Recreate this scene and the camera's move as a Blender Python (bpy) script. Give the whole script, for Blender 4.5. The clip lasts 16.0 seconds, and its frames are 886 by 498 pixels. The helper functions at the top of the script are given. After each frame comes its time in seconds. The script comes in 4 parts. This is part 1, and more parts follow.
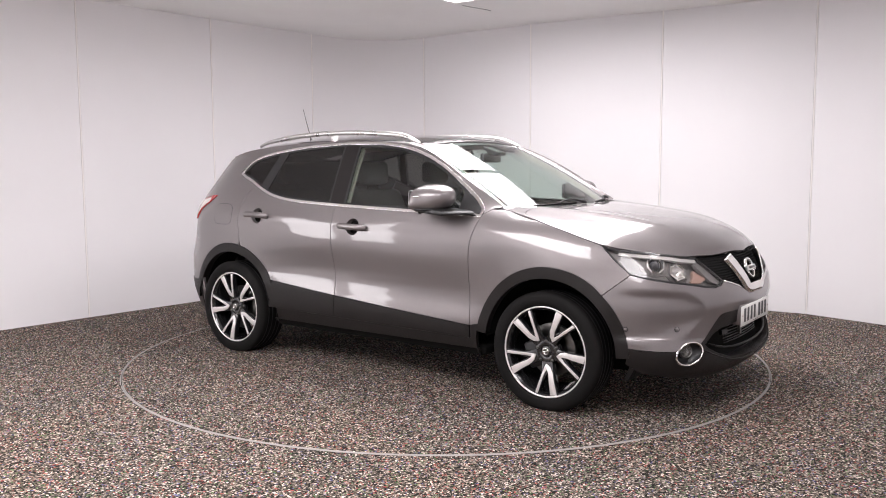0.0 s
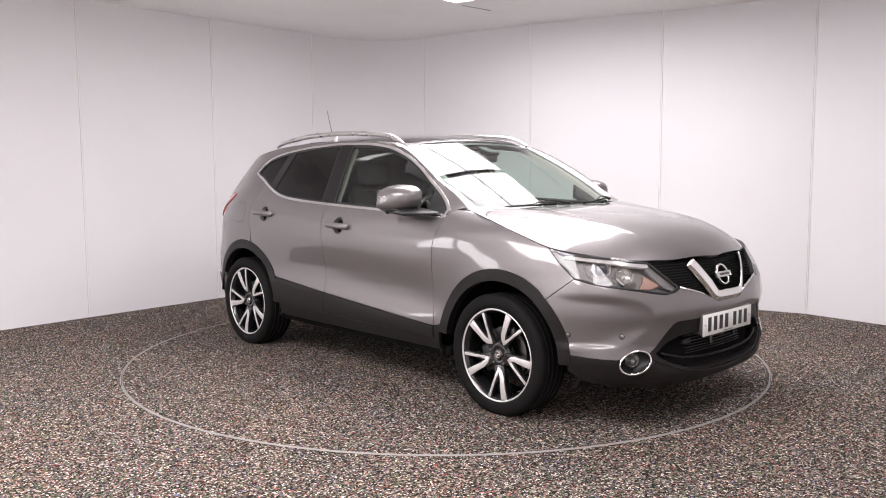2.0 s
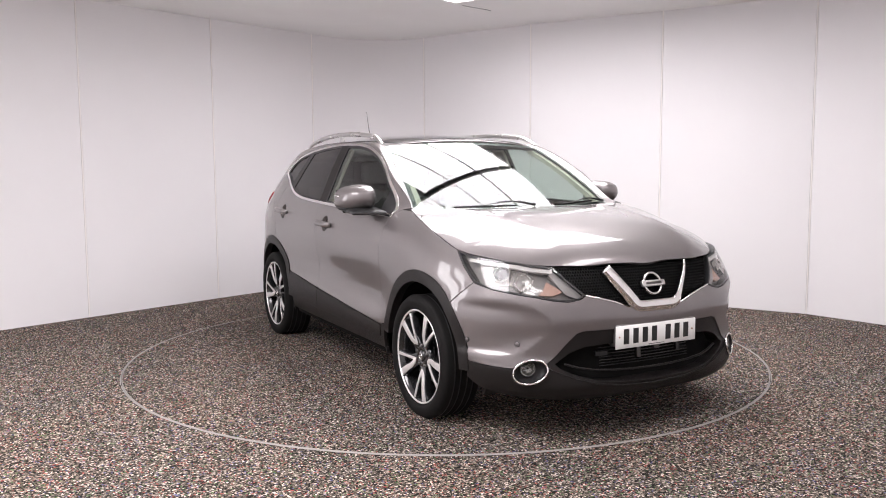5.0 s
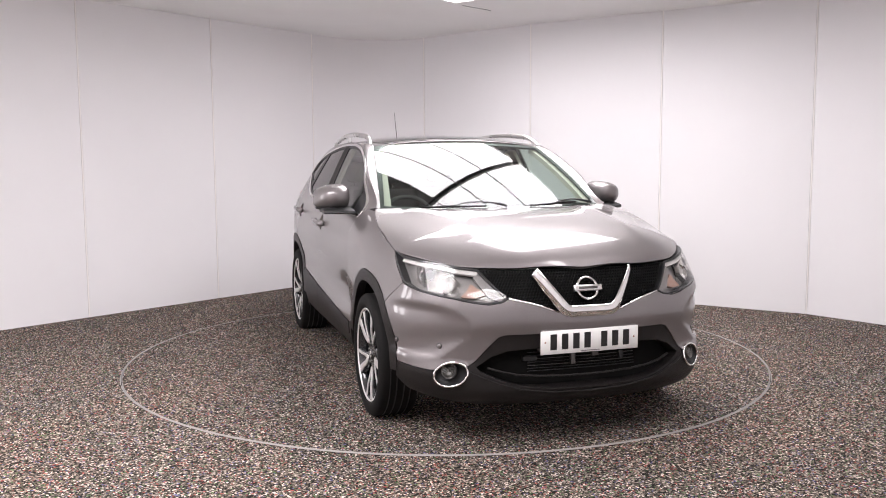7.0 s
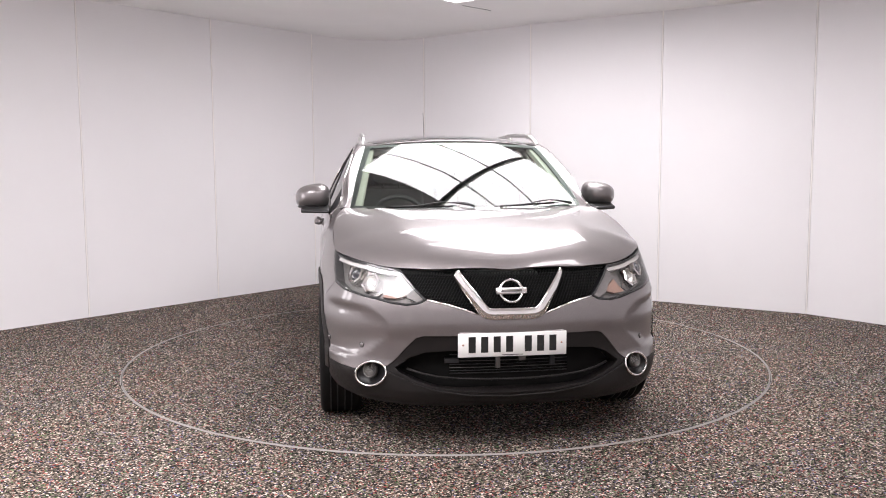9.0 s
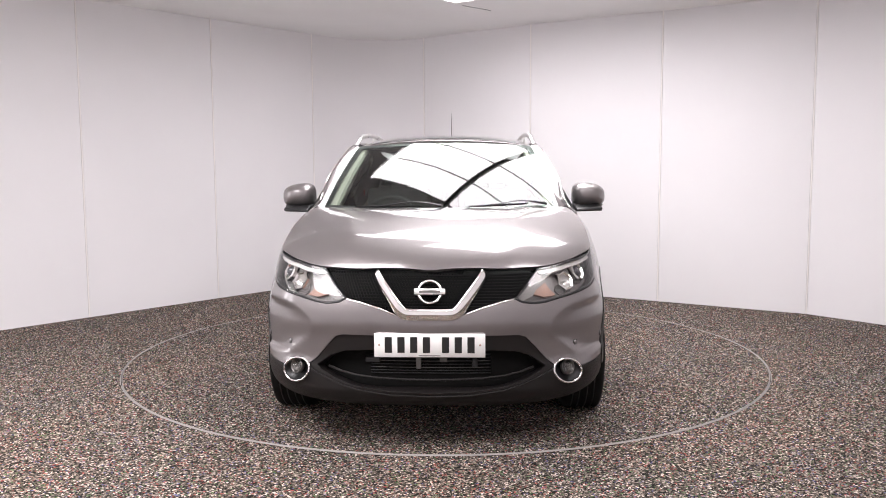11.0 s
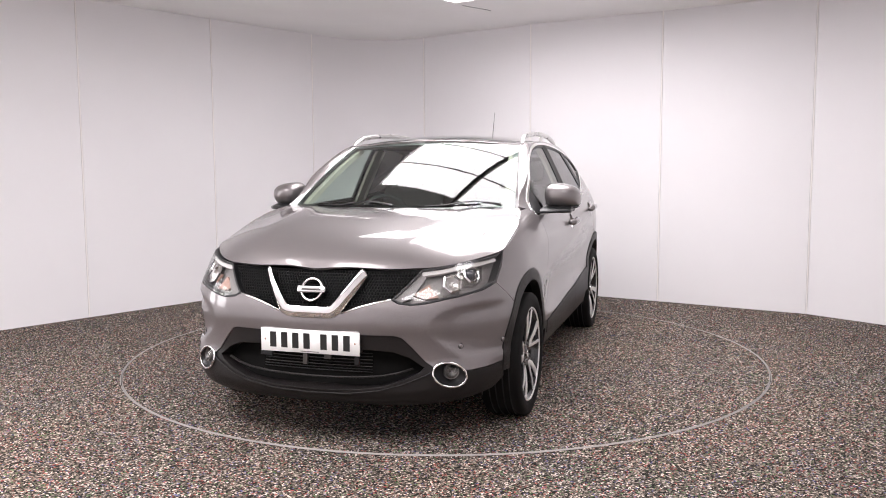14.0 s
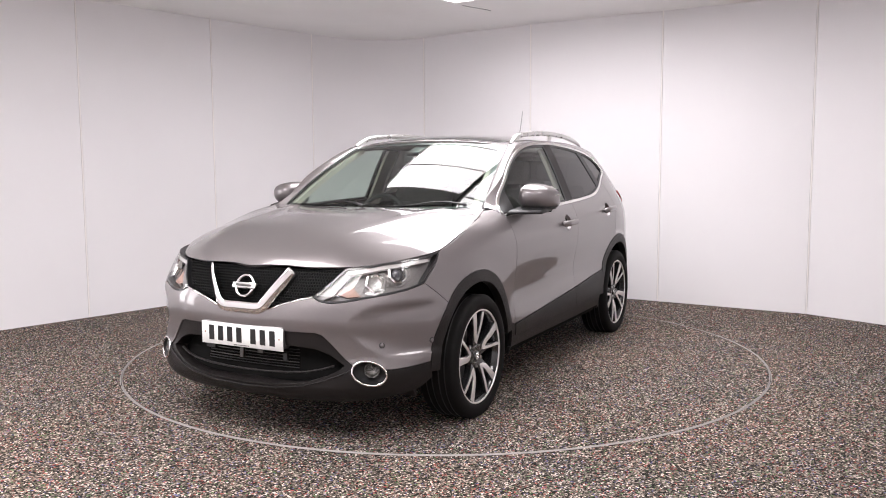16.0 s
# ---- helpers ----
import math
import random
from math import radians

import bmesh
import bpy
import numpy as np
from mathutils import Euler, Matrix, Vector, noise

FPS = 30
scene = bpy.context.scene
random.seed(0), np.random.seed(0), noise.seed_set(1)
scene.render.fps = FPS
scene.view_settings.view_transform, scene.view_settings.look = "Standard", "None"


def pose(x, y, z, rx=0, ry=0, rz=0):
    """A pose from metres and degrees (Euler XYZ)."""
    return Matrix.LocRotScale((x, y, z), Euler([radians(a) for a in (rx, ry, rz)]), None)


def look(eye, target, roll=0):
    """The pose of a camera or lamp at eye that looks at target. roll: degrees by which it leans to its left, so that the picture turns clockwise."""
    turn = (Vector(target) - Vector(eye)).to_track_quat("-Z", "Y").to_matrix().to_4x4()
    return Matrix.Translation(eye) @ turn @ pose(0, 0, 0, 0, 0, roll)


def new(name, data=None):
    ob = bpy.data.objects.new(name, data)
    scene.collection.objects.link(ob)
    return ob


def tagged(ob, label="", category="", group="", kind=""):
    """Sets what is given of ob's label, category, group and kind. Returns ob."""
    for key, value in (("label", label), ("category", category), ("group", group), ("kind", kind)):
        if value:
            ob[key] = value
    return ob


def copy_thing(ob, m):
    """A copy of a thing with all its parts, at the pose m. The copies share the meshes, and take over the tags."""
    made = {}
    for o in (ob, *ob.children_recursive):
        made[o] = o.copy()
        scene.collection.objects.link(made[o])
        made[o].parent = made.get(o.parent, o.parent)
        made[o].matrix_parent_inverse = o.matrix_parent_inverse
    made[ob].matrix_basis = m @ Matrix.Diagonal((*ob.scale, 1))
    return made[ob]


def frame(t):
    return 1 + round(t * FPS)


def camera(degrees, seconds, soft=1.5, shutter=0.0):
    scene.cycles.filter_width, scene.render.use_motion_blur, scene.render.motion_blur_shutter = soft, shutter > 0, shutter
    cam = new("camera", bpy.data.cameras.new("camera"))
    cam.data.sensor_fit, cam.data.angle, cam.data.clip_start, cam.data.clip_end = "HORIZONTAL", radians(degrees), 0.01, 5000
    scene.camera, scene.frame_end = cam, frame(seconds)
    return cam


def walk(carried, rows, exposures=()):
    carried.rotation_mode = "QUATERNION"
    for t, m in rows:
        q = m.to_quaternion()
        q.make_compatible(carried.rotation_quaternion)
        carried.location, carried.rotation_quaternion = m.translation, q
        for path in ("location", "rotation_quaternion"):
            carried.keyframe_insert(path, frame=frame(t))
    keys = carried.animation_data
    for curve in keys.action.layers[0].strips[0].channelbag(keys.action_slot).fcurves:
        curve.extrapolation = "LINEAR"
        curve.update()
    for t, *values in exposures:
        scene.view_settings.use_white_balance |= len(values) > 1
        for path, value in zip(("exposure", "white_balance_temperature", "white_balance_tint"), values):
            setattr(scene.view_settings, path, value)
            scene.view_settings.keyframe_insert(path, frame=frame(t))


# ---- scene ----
cam = camera(55.51, 16.0, soft=1.0)
EYE = Vector((0.0, -6.1081, 1.369))
AIM = EYE + Vector((-0.00235, 0.99507, -0.09912))
walk(cam, [(0.0, look(EYE, AIM, -0.26)), (16.0, look(EYE, AIM, -0.26))])


def table_angle(t):
    """Turn of the turntable in degrees: the car's heading at t seconds."""
    return -36.122 - 5.0962 * t - 0.001 * (t - 8.0) ** 2


# ---------------------------------------------------------------- light
world = bpy.data.worlds.new("world")
scene.world = world
world.use_nodes = True
world.node_tree.nodes["Background"].inputs[0].default_value = (0.9, 0.92, 1.0, 1)
world.node_tree.nodes["Background"].inputs[1].default_value = 0.02
scene.view_settings.exposure = 0.0
LIGHTBOX = 12.6
DAY = 7.5
# ---------------------------------------------------------------- materials
def mat(name, color=(0.5, 0.5, 0.5), rough=0.5, metal=0.0, coat=0.0, coat_rough=0.03, vary=0.0, scale=20.0,
        bump=0.0, bump_scale=200.0, spec=0.5, rough_vary=0.0):
    m = bpy.data.materials.new(name)
    m.use_nodes = True
    nt = m.node_tree
    b = nt.nodes["Principled BSDF"]
    b.inputs["Base Color"].default_value = (*color, 1)
    b.inputs["Roughness"].default_value = rough
    b.inputs["Metallic"].default_value = metal
    b.inputs["Coat Weight"].default_value = coat
    b.inputs["Coat Roughness"].default_value = coat_rough
    b.inputs["Specular IOR Level"].default_value = spec
    co = nt.nodes.new("ShaderNodeTexCoord")
    if vary or rough_vary:
        n = nt.nodes.new("ShaderNodeTexNoise")
        n.inputs["Scale"].default_value = scale
        n.inputs["Detail"].default_value = 6
        nt.links.new(co.outputs["Object"], n.inputs["Vector"])
        if vary:
            r = nt.nodes.new("ShaderNodeValToRGB")
            r.color_ramp.elements[0].position, r.color_ramp.elements[1].position = 0.3, 0.7
            r.color_ramp.elements[0].color = (*[c * (1 - vary) for c in color], 1)
            r.color_ramp.elements[1].color = (*[min(1, c * (1 + vary)) for c in color], 1)
            nt.links.new(n.outputs["Fac"], r.inputs["Fac"])
            nt.links.new(r.outputs["Color"], b.inputs["Base Color"])
        if rough_vary:
            mr = nt.nodes.new("ShaderNodeMapRange")
            mr.inputs["To Min"].default_value, mr.inputs["To Max"].default_value = max(0, rough - rough_vary), rough + rough_vary
            nt.links.new(n.outputs["Fac"], mr.inputs["Value"])
            nt.links.new(mr.outputs["Result"], b.inputs["Roughness"])
    if bump:
        n2 = nt.nodes.new("ShaderNodeTexNoise")
        n2.inputs["Scale"].default_value = bump_scale
        n2.inputs["Detail"].default_value = 3
        nt.links.new(co.outputs["Object"], n2.inputs["Vector"])
        bp = nt.nodes.new("ShaderNodeBump")
        bp.inputs["Strength"].default_value = bump
        bp.inputs["Distance"].default_value = 0.002
        nt.links.new(n2.outputs["Fac"], bp.inputs["Height"])
        nt.links.new(bp.outputs["Normal"], b.inputs["Normal"])
    return m


def glow(name, color, strength):
    m = bpy.data.materials.new(name)
    m.use_nodes = True
    nt = m.node_tree
    e = nt.nodes.new("ShaderNodeEmission")
    e.inputs[0].default_value = (*color, 1)
    e.inputs[1].default_value = strength
    nt.links.new(e.outputs[0], nt.nodes["Material Output"].inputs[0])
    return m


def glass(name, tint, gloss_ior=1.5, rough=0.0):
    """Thin sheet glass: tinted see-through with a Fresnel gloss."""
    m = bpy.data.materials.new(name)
    m.use_nodes = True
    nt = m.node_tree
    nt.nodes.remove(nt.nodes["Principled BSDF"])
    tr = nt.nodes.new("ShaderNodeBsdfTransparent")
    tr.inputs[0].default_value = (*tint, 1)
    gl = nt.nodes.new("ShaderNodeBsdfGlossy")
    gl.inputs["Roughness"].default_value = rough
    lw = nt.nodes.new("ShaderNodeLayerWeight")
    lw.inputs[0].default_value = 0.5
    pw = nt.nodes.new("ShaderNodeMath")
    pw.operation = "POWER"
    pw.inputs[1].default_value = 5.0
    ma = nt.nodes.new("ShaderNodeMath")
    ma.operation = "MULTIPLY_ADD"
    f0 = ((gloss_ior - 1) / (gloss_ior + 1)) ** 2 * 1.6
    ma.inputs[1].default_value, ma.inputs[2].default_value = 1 - f0, f0
    mx = nt.nodes.new("ShaderNodeMixShader")
    nt.links.new(lw.outputs["Facing"], pw.inputs[0])
    nt.links.new(pw.outputs[0], ma.inputs[0])
    nt.links.new(ma.outputs[0], mx.inputs[0])
    nt.links.new(tr.outputs[0], mx.inputs[1])
    nt.links.new(gl.outputs[0], mx.inputs[2])
    nt.links.new(mx.outputs[0], nt.nodes["Material Output"].inputs[0])
    return m


def carpet_mat(name):
    """Flecked loop-pile carpet: random coloured tufts over a mottled brown-grey."""
    m = mat(name, (0.1, 0.1, 0.1), 0.95, spec=0.15)
    nt = m.node_tree
    b = nt.nodes["Principled BSDF"]
    co = nt.nodes.new("ShaderNodeTexCoord")
    v = nt.nodes.new("ShaderNodeTexVoronoi")
    v.inputs["Scale"].default_value = 138
    nt.links.new(co.outputs["Object"], v.inputs["Vector"])
    sep = nt.nodes.new("ShaderNodeSeparateColor")
    nt.links.new(v.outputs["Color"], sep.inputs[0])
    r = nt.nodes.new("ShaderNodeValToRGB")
    r.color_ramp.interpolation = "CONSTANT"
    cols = [(0.0, (0.005, 0.0045, 0.0042)), (0.28, (0.028, 0.025, 0.022)), (0.44, (0.080, 0.072, 0.063)),
            (0.60, (0.155, 0.140, 0.124)), (0.74, (0.32, 0.293, 0.266)), (0.855, (0.68, 0.635, 0.60)),
            (0.91, (0.31, 0.083, 0.077)), (0.945, (0.083, 0.175, 0.072)), (0.975, (0.10, 0.11, 0.26))]
    els = r.color_ramp.elements
    els[0].position, els[0].color = 0.0, (*cols[0][1], 1)
    els[1].position, els[1].color = cols[1][0], (*cols[1][1], 1)
    for p, c in cols[2:]:
        e = els.new(p)
        e.color = (*c, 1)
    nt.links.new(sep.outputs[0], r.inputs["Fac"])
    n = nt.nodes.new("ShaderNodeTexNoise")
    n.inputs["Scale"].default_value = 1.3
    n.inputs["Detail"].default_value = 5
    nt.links.new(co.outputs["Object"], n.inputs["Vector"])
    r2 = nt.nodes.new("ShaderNodeValToRGB")
    r2.color_ramp.elements[0].position, r2.color_ramp.elements[1].position = 0.35, 0.68
    r2.color_ramp.elements[0].color = (0.95, 0.91, 0.88, 1)
    r2.color_ramp.elements[1].color = (1.13, 1.0, 0.91, 1)
    nt.links.new(n.outputs["Fac"], r2.inputs["Fac"])
    mx = nt.nodes.new("ShaderNodeMix")
    mx.data_type, mx.blend_type = "RGBA", "MULTIPLY"
    mx.inputs["Factor"].default_value = 1.0
    nt.links.new(r.outputs["Color"], mx.inputs["A"])
    nt.links.new(r2.outputs["Color"], mx.inputs["B"])
    nt.links.new(mx.outputs["Result"], b.inputs["Base Color"])
    bp = nt.nodes.new("ShaderNodeBump")
    bp.inputs["Strength"].default_value = 0.7
    bp.inputs["Distance"].default_value = 0.004
    nt.links.new(sep.outputs[1], bp.inputs["Height"])
    nt.links.new(bp.outputs["Normal"], b.inputs["Normal"])
    return m


def paint_mat():
    """Metallic grey paint: fine flakes under a clear coat."""
    m = mat("metallic_paint", (0.2, 0.18, 0.178), 0.44, 0.7, coat=1.0, coat_rough=0.04)
    nt = m.node_tree
    b = nt.nodes["Principled BSDF"]
    co = nt.nodes.new("ShaderNodeTexCoord")
    v = nt.nodes.new("ShaderNodeTexVoronoi")
    v.inputs["Scale"].default_value = 900
    nt.links.new(co.outputs["Object"], v.inputs["Vector"])
    sep = nt.nodes.new("ShaderNodeSeparateColor")
    nt.links.new(v.outputs["Color"], sep.inputs[0])
    r = nt.nodes.new("ShaderNodeValToRGB")
    b.inputs["Coat IOR"].default_value = 1.56
    r.color_ramp.elements[0].color = (0.155, 0.140, 0.140, 1)
    r.color_ramp.elements[1].color = (0.225, 0.206, 0.207, 1)
    nt.links.new(sep.outputs[0], r.inputs["Fac"])
    nt.links.new(r.outputs["Color"], b.inputs["Base Color"])
    return m


PAINT = paint_mat()
CARPET = carpet_mat("flecked_carpet")
WALLM = mat("wall_laminate", (0.83, 0.815, 0.828), 0.55, vary=0.02, scale=0.8, bump=0.03, bump_scale=40, rough_vary=0.06, spec=0.3)
CEILM = mat("ceiling_white", (0.92, 0.91, 0.905), 0.7, vary=0.02, scale=1.5)
SEAM = mat("seam_strip", (0.93, 0.90, 0.88), 0.35, vary=0.03, scale=3)
RINGM = mat("turntable_edge", (0.30, 0.285, 0.275), 0.5, 0.2, vary=0.1, scale=6)
CLAD = mat("grained_plastic", (0.012, 0.0102, 0.0099), 0.42, spec=0.24, bump=0.25, bump_scale=900, vary=0.08, scale=8)
BLACK = mat("black_plastic", (0.012, 0.012, 0.013), 0.4, vary=0.1, scale=15)
GLOSSBLACK = mat("gloss_black", (0.008, 0.008, 0.009), 0.08, coat=1.0)
CHROME = mat("chrome", (0.82, 0.81, 0.80), 0.07, 1.0, rough_vary=0.03, scale=12)
SATIN = mat("satin_silver", (0.70, 0.69, 0.68), 0.28, 1.0, rough_vary=0.04, scale=12)
RUBBER = mat("tyre_rubber", (0.007, 0.0065, 0.0064), 0.7, spec=0.14, vary=0.15, scale=9, bump=0.15, bump_scale=300)
ALLOY = mat("machined_alloy", (0.76, 0.73, 0.72), 0.30, 0.5, vary=0.03, scale=30, rough_vary=0.05)
PIANO = mat("wheel_black", (0.012, 0.012, 0.013), 0.18, coat=0.8)
STEEL = mat("brake_steel", (0.13, 0.125, 0.12), 0.4, 1.0, vary=0.1, scale=20)
LINER = mat("dark_liner", (0.006, 0.0058, 0.0056), 0.9, vary=0.1, scale=5, spec=0.1)
FABRIC = mat("dark_fabric", (0.035, 0.033, 0.032), 0.85, vary=0.12, scale=30, bump=0.2, bump_scale=400)
BEIGE = mat("beige_lining", (0.42, 0.39, 0.335), 0.8, vary=0.04, scale=12)
DASH = mat("dash_plastic", (0.03, 0.03, 0.031), 0.55, bump=0.2, bump_scale=500, vary=0.05)
WINDSCREEN = glass("windscreen_glass", (0.80, 0.90, 0.85), 1.62)
SIDEGLASS = glass("side_glass", (0.66, 0.74, 0.70), 1.52)
PRIVACY = glass("privacy_glass", (0.10, 0.095, 0.095), 1.5)
LENS = glass("headlamp_lens", (0.93, 0.93, 0.93), 1.45)
AMBER = mat("amber_reflector", (0.42, 0.27, 0.22), 0.25, vary=0.1, scale=60)
REDLENS = mat("red_lens", (0.45, 0.02, 0.02), 0.12, coat=1.0)
WHITELENS = mat("clear_lens", (0.60, 0.585, 0.57), 0.22, coat=0.6, vary=0.05, scale=60)
PLATE = mat("plate_white", (0.80, 0.80, 0.78), 0.35, vary=0.02, scale=8)
INK = mat("plate_ink", (0.01, 0.01, 0.01), 0.4)
GRILLE = mat("grille_black", (0.004, 0.004, 0.004), 0.6, spec=0.2, vary=0.1, scale=15)
BEZEL = mat("lamp_bezel", (0.24, 0.23, 0.225), 0.25, 0.6, vary=0.05, scale=30)
PILLAR = mat("pillar_satin", (0.018, 0.016, 0.016), 0.5, vary=0.05, spec=0.16)
HOUSING = mat("lamp_housing", (0.23, 0.22, 0.216), 0.38, 0.3, vary=0.08, scale=20)
MIRROR = mat("mirror_glass", (0.8, 0.8, 0.8), 0.02, 1.0)
BULB = mat("projector_glass", (0.05, 0.05, 0.06), 0.03, coat=1.0)
FLUTE = mat("reflector_bowl", (0.6, 0.59, 0.575), 0.28, 1.0, bump=0.3, bump_scale=120)
LAMPW = glow("lightbox_diffuser", (1.0, 0.953, 0.978), LIGHTBOX)
DAYPANE = glow("bright_daylight", (1.0, 0.96, 0.985), DAY)
# ---------------------------------------------------------------- mesh helpers
def finish(name, bm, material, parent=None, label="", smooth=True):
    me = bpy.data.meshes.new(name)
    bm.to_mesh(me)
    bm.free()
    if smooth:
        me.polygons.foreach_set("use_smooth", [True] * len(me.polygons))
    for m in (material if isinstance(material, (list, tuple)) else [material]):
        me.materials.append(m)
    ob = new(name, me)
    if parent is not None:
        ob.parent = parent
    if label:
        ob["label"] = label
    return ob


def part(name, bm, material, parent, label="", smooth=True):
    return finish(name, bm, material, parent, label, smooth)


def sharp(ob, degrees=35):
    ob.data.set_sharp_from_angle(angle=radians(degrees))
    return ob


def box_bm(x0, x1, y0, y1, z0, z1, bevel=0.0, seg=2):
    bm = bmesh.new()
    bmesh.ops.create_cube(bm, size=1)
    for v in bm.verts:
        v.co = Vector((x0 + (v.co.x + 0.5) * (x1 - x0), y0 + (v.co.y + 0.5) * (y1 - y0), z0 + (v.co.z + 0.5) * (z1 - z0)))
    if bevel:
        bmesh.ops.bevel(bm, geom=bm.edges[:], offset=bevel, segments=seg, affect="EDGES", profile=0.5)
    return bm


def lathe_bm(profile, n=64, bm=None, m=None):
    """Revolve (radius, height) pairs round the local y axis."""
    bm = bm or bmesh.new()
    rings = []
    for r, h in profile:
        ring = []
        for i in range(n):
            a = 2 * math.pi * i / n
            p = Vector((r * math.cos(a), h, r * math.sin(a)))
            ring.append(bm.verts.new(m @ p if m else p))
        rings.append(ring)
    for a, b in zip(rings, rings[1:]):
        for i in range(n):
            bm.faces.new((a[i], a[(i + 1) % n], b[(i + 1) % n], b[i]))
    bmesh.ops.recalc_face_normals(bm, faces=bm.faces[:])
    return bm


def tube_bm(pts, radius, n=8, closed=False, bm=None, flat=1.0):
    """A round bar along points; radius may be a list."""
    bm = bm or bmesh.new()
    pts = [Vector(p) for p in pts]
    rings = []
    for i, p in enumerate(pts):
        a = pts[(i - 1) % len(pts)] if closed or i else p
        b = pts[(i + 1) % len(pts)] if closed or i < len(pts) - 1 else p
        d = (b - a).normalized()
        ref = Vector((0, 0, 1)) if abs(d.z) < 0.9 else Vector((1, 0, 0))
        u = d.cross(ref).normalized()
        w = u.cross(d)
        r = radius[i] if isinstance(radius, (list, tuple)) else radius
        rings.append([bm.verts.new(p + u * r * math.cos(2 * math.pi * k / n) + w * r * flat * math.sin(2 * math.pi * k / n)) for k in range(n)])
    pairs = list(zip(rings, rings[1:])) + ([(rings[-1], rings[0])] if closed else [])
    for a, b in pairs:
        for k in range(n):
            bm.faces.new((a[k], a[(k + 1) % n], b[(k + 1) % n], b[k]))
    if not closed:
        bm.faces.new(rings[0][::-1])
        bm.faces.new(rings[-1])
    bmesh.ops.recalc_face_normals(bm, faces=bm.faces[:])
    return bm


def prism_bm(poly, y0, y1, bm=None, bevel=0.0):
    """Extrude a polygon in (x, z) between y0 and y1."""
    bm = bm or bmesh.new()
    a = [bm.verts.new((x, y0, z)) for x, z in poly]
    b = [bm.verts.new((x, y1, z)) for x, z in poly]
    f = [bm.faces.new(a), bm.faces.new(b[::-1])]
    n = len(poly)
    for i in range(n):
        f.append(bm.faces.new((a[i], b[i], b[(i + 1) % n], a[(i + 1) % n])))
    bmesh.ops.recalc_face_normals(bm, faces=f)
    if bevel:
        bmesh.ops.bevel(bm, geom=list({e for q in f for e in q.edges}), offset=bevel, segments=2, affect="EDGES", profile=0.5)
    return bm


# SURF BEGIN
def spline(xs, ys):
    """Natural cubic spline through the points; returns a function."""
    xs, ys = np.asarray(xs, float), np.asarray(ys, float)
    n = len(xs)
    h = np.diff(xs)
    A, r = np.eye(n), np.zeros(n)
    for i in range(1, n - 1):
        A[i, i - 1], A[i, i], A[i, i + 1] = h[i - 1], 2 * (h[i - 1] + h[i]), h[i]
        r[i] = 6 * ((ys[i + 1] - ys[i]) / h[i] - (ys[i] - ys[i - 1]) / h[i - 1])
    m = np.linalg.solve(A, r)

    def f(x):
        x = np.asarray(x, float)
        i = np.clip(np.searchsorted(xs, x) - 1, 0, n - 2)
        d0, d1 = xs[i + 1] - x, x - xs[i]
        return (m[i] * d0 ** 3 + m[i + 1] * d1 ** 3) / (6 * h[i]) + (ys[i] / h[i] - m[i] * h[i] / 6) * d0 + (ys[i + 1] / h[i] - m[i + 1] * h[i] / 6) * d1
    return f


def pchip(xs, ys):
    """Monotone cubic through the points; held flat outside."""
    xs, ys = np.asarray(xs, float), np.asarray(ys, float)
    h, d = np.diff(xs), np.diff(ys) / np.diff(xs)
    m = np.zeros(len(xs))
    for i in range(1, len(xs) - 1):
        if d[i - 1] * d[i] > 0:
            w1, w2 = 2 * h[i] + h[i - 1], h[i] + 2 * h[i - 1]
            m[i] = (w1 + w2) / (w1 / d[i - 1] + w2 / d[i])
    m[0], m[-1] = d[0], d[-1]

    def f(x):
        x = np.clip(np.asarray(x, float), xs[0], xs[-1])
        i = np.clip(np.searchsorted(xs, x) - 1, 0, len(xs) - 2)
        t = (x - xs[i]) / h[i]
        return ((2 * t ** 3 - 3 * t ** 2 + 1) * ys[i] + (t ** 3 - 2 * t ** 2 + t) * h[i] * m[i]
                + (3 * t ** 2 - 2 * t ** 3) * ys[i + 1] + (t ** 3 - t ** 2) * h[i] * m[i + 1])
    return f


# plan outline of the body, from the nose round the left side to the tail
PLAN = [(2.195, 0.0), (2.186, 0.2), (2.158, 0.4), (2.108, 0.55), (2.03, 0.69), (1.92, 0.795), (1.77, 0.866), (1.58, 0.896),
        (1.323, 0.905), (0.9, 0.905), (0.3, 0.905), (-0.3, 0.905), (-0.9, 0.905), (-1.323, 0.903), (-1.62, 0.88), (-1.84, 0.82),
        (-1.99, 0.72), (-2.08, 0.55), (-2.125, 0.3), (-2.135, 0.0)]
_full = [(x, -y) for x, y in PLAN[:0:-1]] + PLAN
_s = np.concatenate(([0], np.cumsum([math.dist(a, b) for a, b in zip(_full, _full[1:])])))
_s -= _s[len(PLAN) - 1]
PX, PY = spline(_s, [p[0] for p in _full]), spline(_s, [p[1] for p in _full])
_half = np.linspace(0, _s[-1], 1500)
_hx, _hy = PX(_half), PY(_half)


def ux(x, z):
    """Side point by its x."""
    return (float(np.interp(-x, -_hx, _half)), z)


def uy(y, z):
    """Front point by its distance from the middle."""
    k = 420
    return (float(np.interp(y, _hy[:k], _half[:k])), z)


